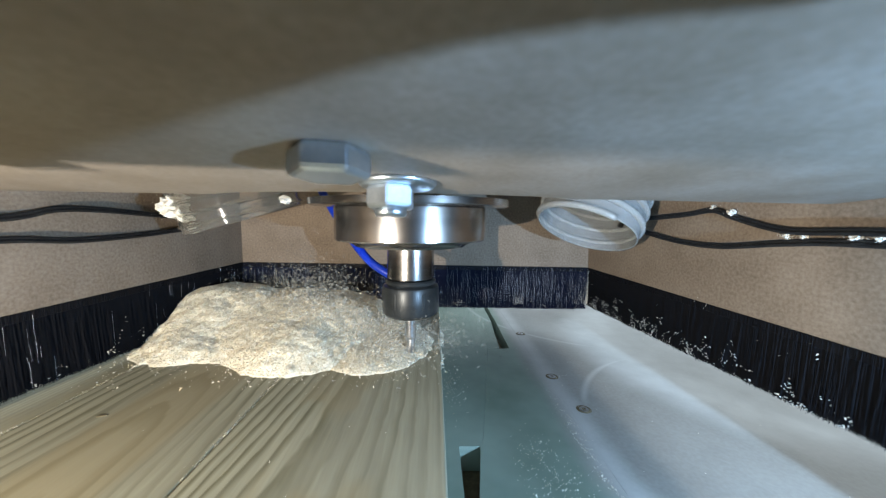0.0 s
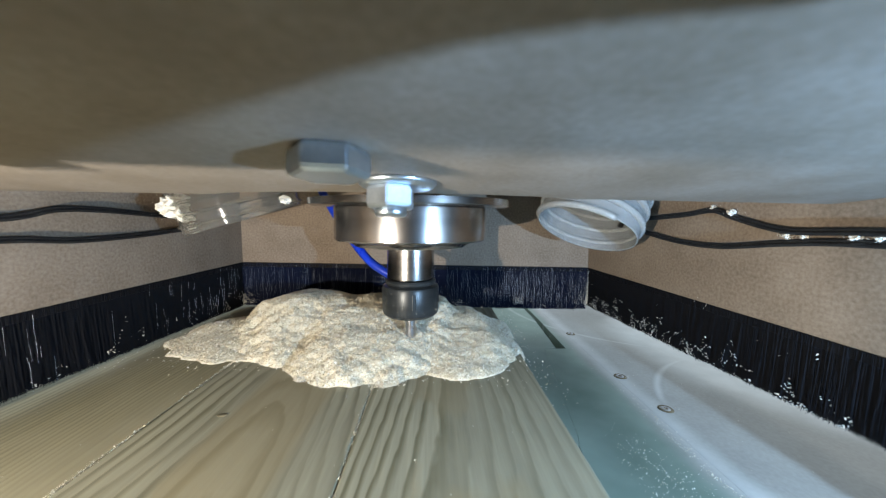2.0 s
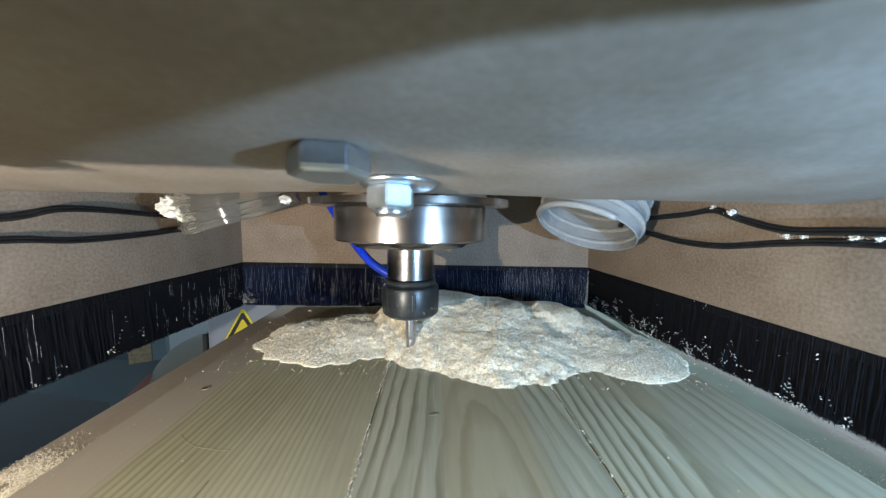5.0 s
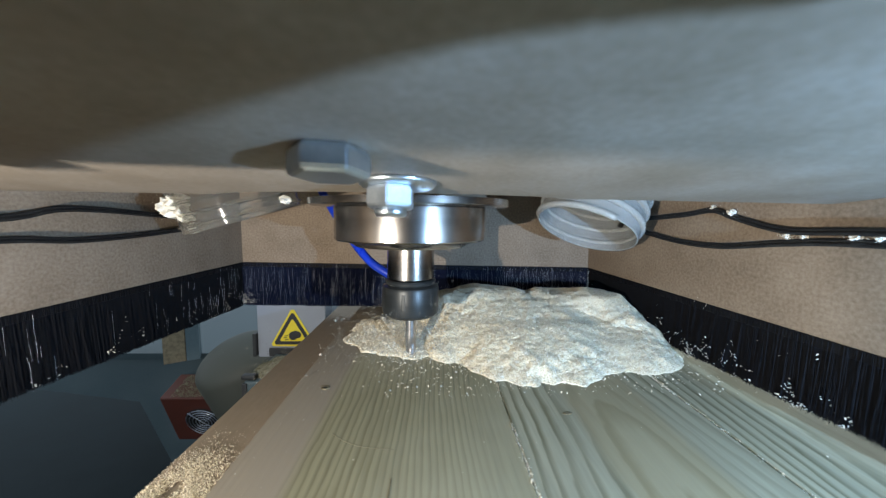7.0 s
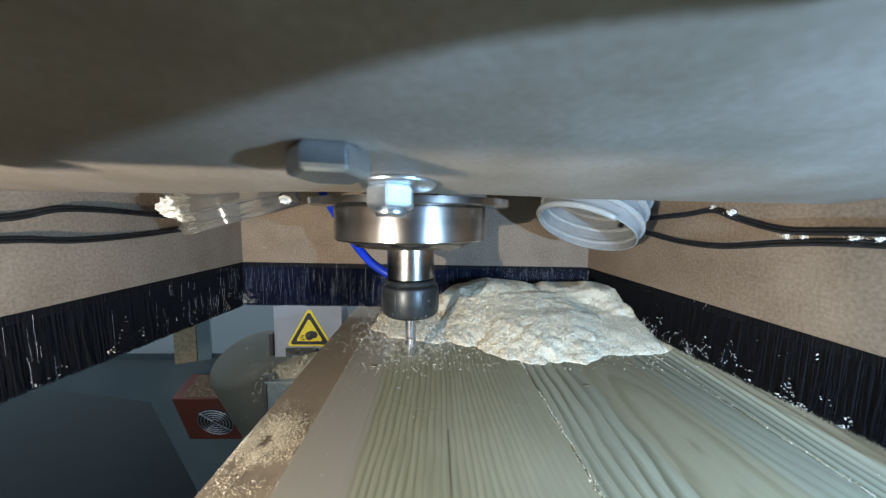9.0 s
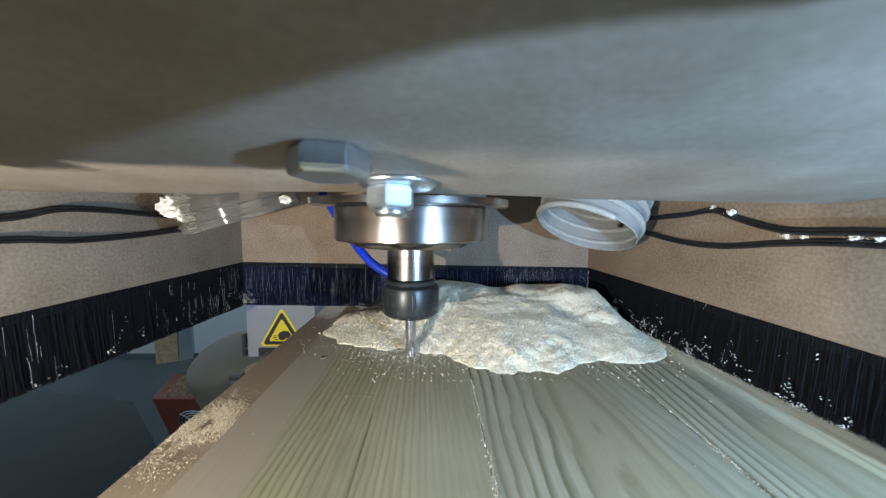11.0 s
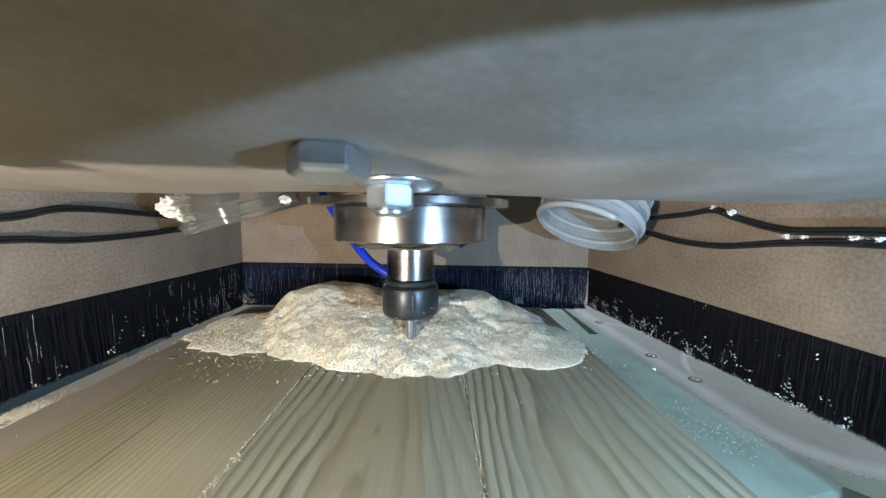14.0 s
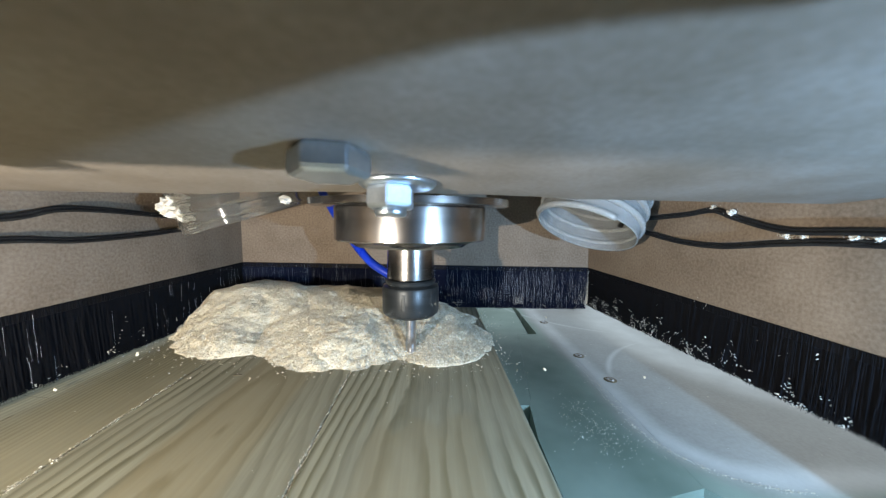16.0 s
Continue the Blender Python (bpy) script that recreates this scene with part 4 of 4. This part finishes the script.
LAG = {"left": [(0, 0.022), (0.5, 0.017), (1.5, 0.018), (3.5, 0.015), (7, 0.022), (9, 0.030), (9.5, 0.030), (11.3, 0.016), (12.5, 0.010), (14.5, 0.0), (16, 0.020)],
       "right": [(0, -0.024), (0.5, -0.028), (1.5, -0.028), (2.5, -0.026), (3.5, -0.018), (4.2, -0.016), (7, -0.010), (9, -0.004), (9.5, -0.004), (11.3, -0.008), (12.5, 0.0), (14.5, -0.008), (16, -0.022)],
       "left_ridge": [(0, 0.004), (0.5, 0.006), (1.5, 0.013), (3.0, 0.014), (3.5, 0.018), (4.2, 0.028), (6.3, 0.050), (7, 0.058), (9, 0.066), (9.5, 0.066), (11.3, 0.034), (12.5, 0.014), (14.5, 0.013), (15.3, 0.0), (16, -0.006)],
       "ridge": [(0, -0.072), (1.5, -0.050), (3.5, -0.042), (4.2, -0.032), (6.3, -0.012), (7, -0.002), (9, 0.006), (11.3, -0.005), (12.5, -0.010), (14.5, -0.026), (16, -0.042)],
       "left_spill": [(0, 0.02), (1.5, -0.014), (3.0, -0.046), (3.5, -0.047), (4.2, -0.044), (6.3, -0.010), (7, 0.004), (9, 0.012), (11.3, -0.006), (12.5, -0.014), (14.5, -0.030), (16, 0)],
       "right_spill": [(0, -0.028), (0.5, -0.031), (1.5, -0.031), (2.5, -0.028), (3.5, -0.006), (4.2, 0.004), (7, -0.010), (9, -0.016), (11.3, 0.004), (12.5, 0.014), (14.5, 0.006), (16, -0.016)]}


SINK = {"left": [(0, 0), (1, -0.002), (2, -0.004), (4.2, -0.004), (6.3, 0), (16, 0)], "left_ridge": [(0, 0), (1, -0.002), (2, -0.004), (4.2, -0.004), (6.3, 0), (16, 0)],
        "right": [(0, -0.011), (1.0, -0.006), (2.0, -0.003), (3.0, -0.006), (4.2, -0.008), (6.3, 0), (13, 0), (14.5, -0.003), (16, -0.004)],
        "ridge": [(0, -0.012), (1.0, -0.008), (2.0, -0.004), (3.0, -0.009), (4.2, -0.011), (6.3, -0.002), (7, 0), (13, 0), (14.5, -0.006), (16, -0.008)]}


def pile(rng, mounds, seed, step=0.0011, chip_count=15000):
    """Merged mounds with a wandering rim; returns the body and its loose chips."""
    x0, x1 = min(m[0] - m[2] for m in mounds) - 0.012, max(m[0] + m[2] for m in mounds) + 0.012
    y0, y1 = min(m[1] - m[3] for m in mounds) - 0.012, max(m[1] + m[3] for m in mounds) + 0.012

    def level(x, y):
        p = Vector((x, y, seed))
        u = x + 0.007 * noise.fractal(p * 32, 1.0, 2.0, 3) + 0.0017 * noise.noise(p * 190)
        v = y + 0.008 * noise.fractal(p * 32 + Vector((9, 4, 2)), 1.0, 2.0, 3) + 0.0020 * noise.noise(p * 170)
        total = 0.0
        for cx, cy, rx, ry, h in mounds:
            q = 1.5 * (1 - math.hypot((u - cx) / rx, (v - cy) / ry))
            if q > 0:
                q = min(1, q)
                total += (h * q * (1.5 - 0.5 * q)) ** 5
        h = 0.90 * total ** 0.2
        if h < 0.0004:
            return -0.002
        k = min(1, h / 0.006)
        return h + k * (0.0007 * noise.fractal(p * 66, 0.8, 2.0, 4) + 0.0003 * noise.noise(p * 170) + 0.0006 * noise.noise(p * 400) + 0.0005 * noise.noise(p * 800))

    bm = bmesh.new()
    nx, ny = int((x1 - x0) / step), int((y1 - y0) / step)
    grid = [[bm.verts.new((x0 + i * step, y0 + j * step, level(x0 + i * step, y0 + j * step))) for j in range(ny + 1)] for i in range(nx + 1)]
    for i in range(nx):
        for j in range(ny):
            four = (grid[i][j], grid[i + 1][j], grid[i + 1][j + 1], grid[i][j + 1])
            if max(v.co.z for v in four) > -0.001:
                bm.faces.new(four)
    bmesh.ops.delete(bm, geom=[v for v in bm.verts if not v.link_faces], context="VERTS")
    for v in bm.verts:
        v.co.z = max(v.co.z, -0.0006)
    loose = bmesh.new()
    spots = []
    while len(spots) < chip_count:
        x, y = rng.uniform(x0, x1), rng.uniform(y0, y1)
        h = level(x, y)
        if h > 0:
            spots.append((x, y, h))
        elif rng.random() < 0.022:
            spots.append((x, y, 0.0003))
            if rng.random() < 0.5:
                break_near = level(x + 0.006, y + 0.006)
                if break_near < 0:
                    spots.pop()
    flakes(loose, rng, spots, 0.00048, 0.0002, 0.65)
    flakes(loose, rng, [q for q in spots if rng.random() < 0.03], 0.00060)
    return bm, loose


heaps = []
rng = random.Random(21)
for mounds, lag, count in ((LEFT_HALF, "left", 64000), (LEFT_RIDGE, "left_ridge", 54000), (RIGHT_HALF, "right", 80000), (BACK_RIDGE, "ridge", 45000), (LEFT_SPILL, "left_spill", 20000), (RIGHT_SPILL, "right_spill", 13000)):
    body, loose = pile(rng, mounds, 3.7, 0.0011, count)
    ob = solo("sawdust_heap", body, DUST, "crumbly heap of pale yellow sawdust on the planks" if "spill" not in lag else "thin spill of pale sawdust beside the heap", "sawdust", smooth=True, kind="stuff")
    tagged(part("loose_chips", loose, CHIPS, ob), kind="stuff")
    heaps.append((ob, lag))


# ---- chips thrown off by the cutter ----
chips = []
rng = random.Random(77)
bm = bmesh.new()
for i in range(6):
    a = i / 5 * 2.4
    for w in (-0.0011, 0.0011):
        bm.verts.new((0.0010 * math.cos(a), 0.6 * w * (1 - 0.3 * abs(i - 2.5) / 2.5), 0.0010 * math.sin(a)))
bm.verts.ensure_lookup_table()
for i in range(5):
    bm.faces.new((bm.verts[2 * i], bm.verts[2 * i + 1], bm.verts[2 * i + 3], bm.verts[2 * i + 2]))
chip_mesh = mesh_of("wood_chip", bm, DUST, True)
for t0, x1, y1, top in ((0.35, -0.155, 0.22, 0.06), (1.1, -0.150, 0.20, 0.05), (1.9, 0.120, 0.24, 0.07), (2.7, -0.160, 0.19, 0.055), (3.3, -0.165, 0.17, 0.06), (4.8, -0.12, 0.20, 0.05), (6.4, -0.10, 0.17, 0.06), (6.9, -0.150, 0.18, 0.055),
                        (7.6, -0.155, 0.21, 0.07), (8.8, -0.165, 0.16, 0.09), (10.2, -0.12, 0.18, 0.06), (11.4, -0.15, 0.22, 0.07), (12.4, 0.130, 0.20, 0.08), (13.2, 0.135, 0.18, 0.06), (13.8, -0.16, 0.17, 0.05), (14.3, -0.165, 0.18, 0.05),
                        (14.35, -0.155, 0.15, 0.045), (14.9, -0.16, 0.16, 0.05), (15.3, 0.12, 0.17, 0.09), (15.6, -0.165, 0.17, 0.055)):
    ob = tagged(new("wood_chip", chip_mesh), "small curled pale wood chip thrown by the cutter", "wood chip", "thrown wood chips")
    chips.append((ob, t0, x1, y1, top, [rng.uniform(-70, 70) for _ in range(3)]))


# ---- fine dust in the air round the cutter ----
MIST = bpy.data.materials.new("airborne_dust")
MIST.use_nodes = True
n, l = MIST.node_tree.nodes, MIST.node_tree.links
n["Principled BSDF"].inputs["Base Color"].default_value = (0.80, 0.76, 0.64, 1)
n["Principled BSDF"].inputs["Roughness"].default_value = 1.0
n["Principled BSDF"].inputs["Alpha"].default_value = 0.13
rng = random.Random(31)


def mist(spots_of, count, size, label):
    ob = solo("dust_cloud", flakes(bmesh.new(), rng, [spots_of() for _ in range(count)], size), MIST, label, "dust cloud", kind="stuff")
    return ob


def ring_spot():
    a, r = rng.uniform(0, 6.283), 0.010 + abs(rng.gauss(0, 0.016))
    return (r * math.cos(a), r * math.sin(a), 0.005 + abs(rng.gauss(0, 0.012)))


def plume_spot():
    f = rng.random() ** 0.8
    return (-0.085 * f + rng.gauss(0, 0.008 + 0.012 * f), 0.030 * f + rng.gauss(0, 0.012), 0.008 + 0.026 * f + rng.gauss(0, 0.008 + 0.004 * f))


whirl = mist(ring_spot, 4200, 0.0007, "thin pale dust whirling round the cutter")
plume = mist(plume_spot, 12000, 0.0009, "pale dust plume blown off the heap")


def motions():
    walk(whirl, [(k * 0.25, pose(AX, AY, 0.045, 0, 0, -70 * k)) for k in range(65)])
    # the plume drifts off over the heap and thins out beyond the far gap of the housing
    walk(plume, [(0, pose(AX, AY, 0.045)), (0.4, pose(AX - 0.006, AY + 0.010, 0.043)), (0.9, pose(AX - 0.010, AY + 0.030, 0.030)), (1.6, pose(AX - 0.012, AY + 0.050, 0.005)), (2.4, pose(AX - 0.02, AY + 0.06, -0.04)), (16, pose(AX - 0.02, AY + 0.06, -0.04))])
    for ob in on_bed:
        base = ob.matrix_world.copy()
        walk(ob, [(t, Matrix.Translation((at_time(SIDE, t), at_time(AWAY, t), 0)) @ base) for t in TIMES])
    for ob in on_carriage:
        base = ob.matrix_world.copy()
        walk(ob, [(t, Matrix.Translation((at_time(SIDE, t), 0, 0)) @ base) for t in TIMES])
    for ob, lag in heaps:
        sink = SINK.get(lag, [(0, 0), (16, 0)])
        times = sorted({t for r in (MID, BACK, LAG[lag], sink) for t, _ in r})
        walk(ob, [(t, pose(at_time(MID, t) + at_time(LAG[lag], t), at_time(BACK, t), 0.045 + at_time(sink, t))) for t in times])
    for ob, t0, x1, y1, top, spin in chips:
        flight, rows = 0.45, []
        start = (AX + (0.016 if x1 > 0 else -0.016), AY - 0.022, 0.0465)
        for t in [t for t in TIMES if t < t0 - 0.05] + [t0 - 0.04]:
            rows.append((t, pose(at_time(MID, t) + 0.5 * (at_time(LAG["left"], t) + at_time(LAG["right"], t)), 0.252 + at_time(BACK, t), 0.048)))
        for k in range(7):
            f = k / 6
            x, y = start[0] + (x1 - start[0]) * f, start[1] + (y1 - start[1]) * f
            rows.append((t0 + flight * f, pose(x, y, start[2] + 4 * (top - 0.02) * f * (1 - f), *[s * f for s in spin])))
        t1, z1, away = t0 + flight, start[2], 1
        if x1 - at_time(SIDE, t1) < -0.190:
            # past the edge of the bed it drops to the machine base
            rows.append((t0 + 0.62, pose(x1 - 0.05, y1 + 0.02, -0.15, *spin)))
            t1, x1, z1, away = t0 + 0.95, x1 - 0.11, -0.598, 0
            rows.append((t1, pose(x1, y1 + 0.04, z1, *spin)))
            y1 += 0.04
        for t in [t for t in TIMES if t > t1 + 0.05]:
            rows.append((t, pose(x1 + at_time(SIDE, t) - at_time(SIDE, t1), y1 + away * (at_time(AWAY, t) - at_time(AWAY, t1)), z1, *spin)))
        walk(ob, rows)
    walk(shaft, [(k * 0.2, pose(AX, AY, 0, 0, 0, -80 * k)) for k in range(81)])


motions()
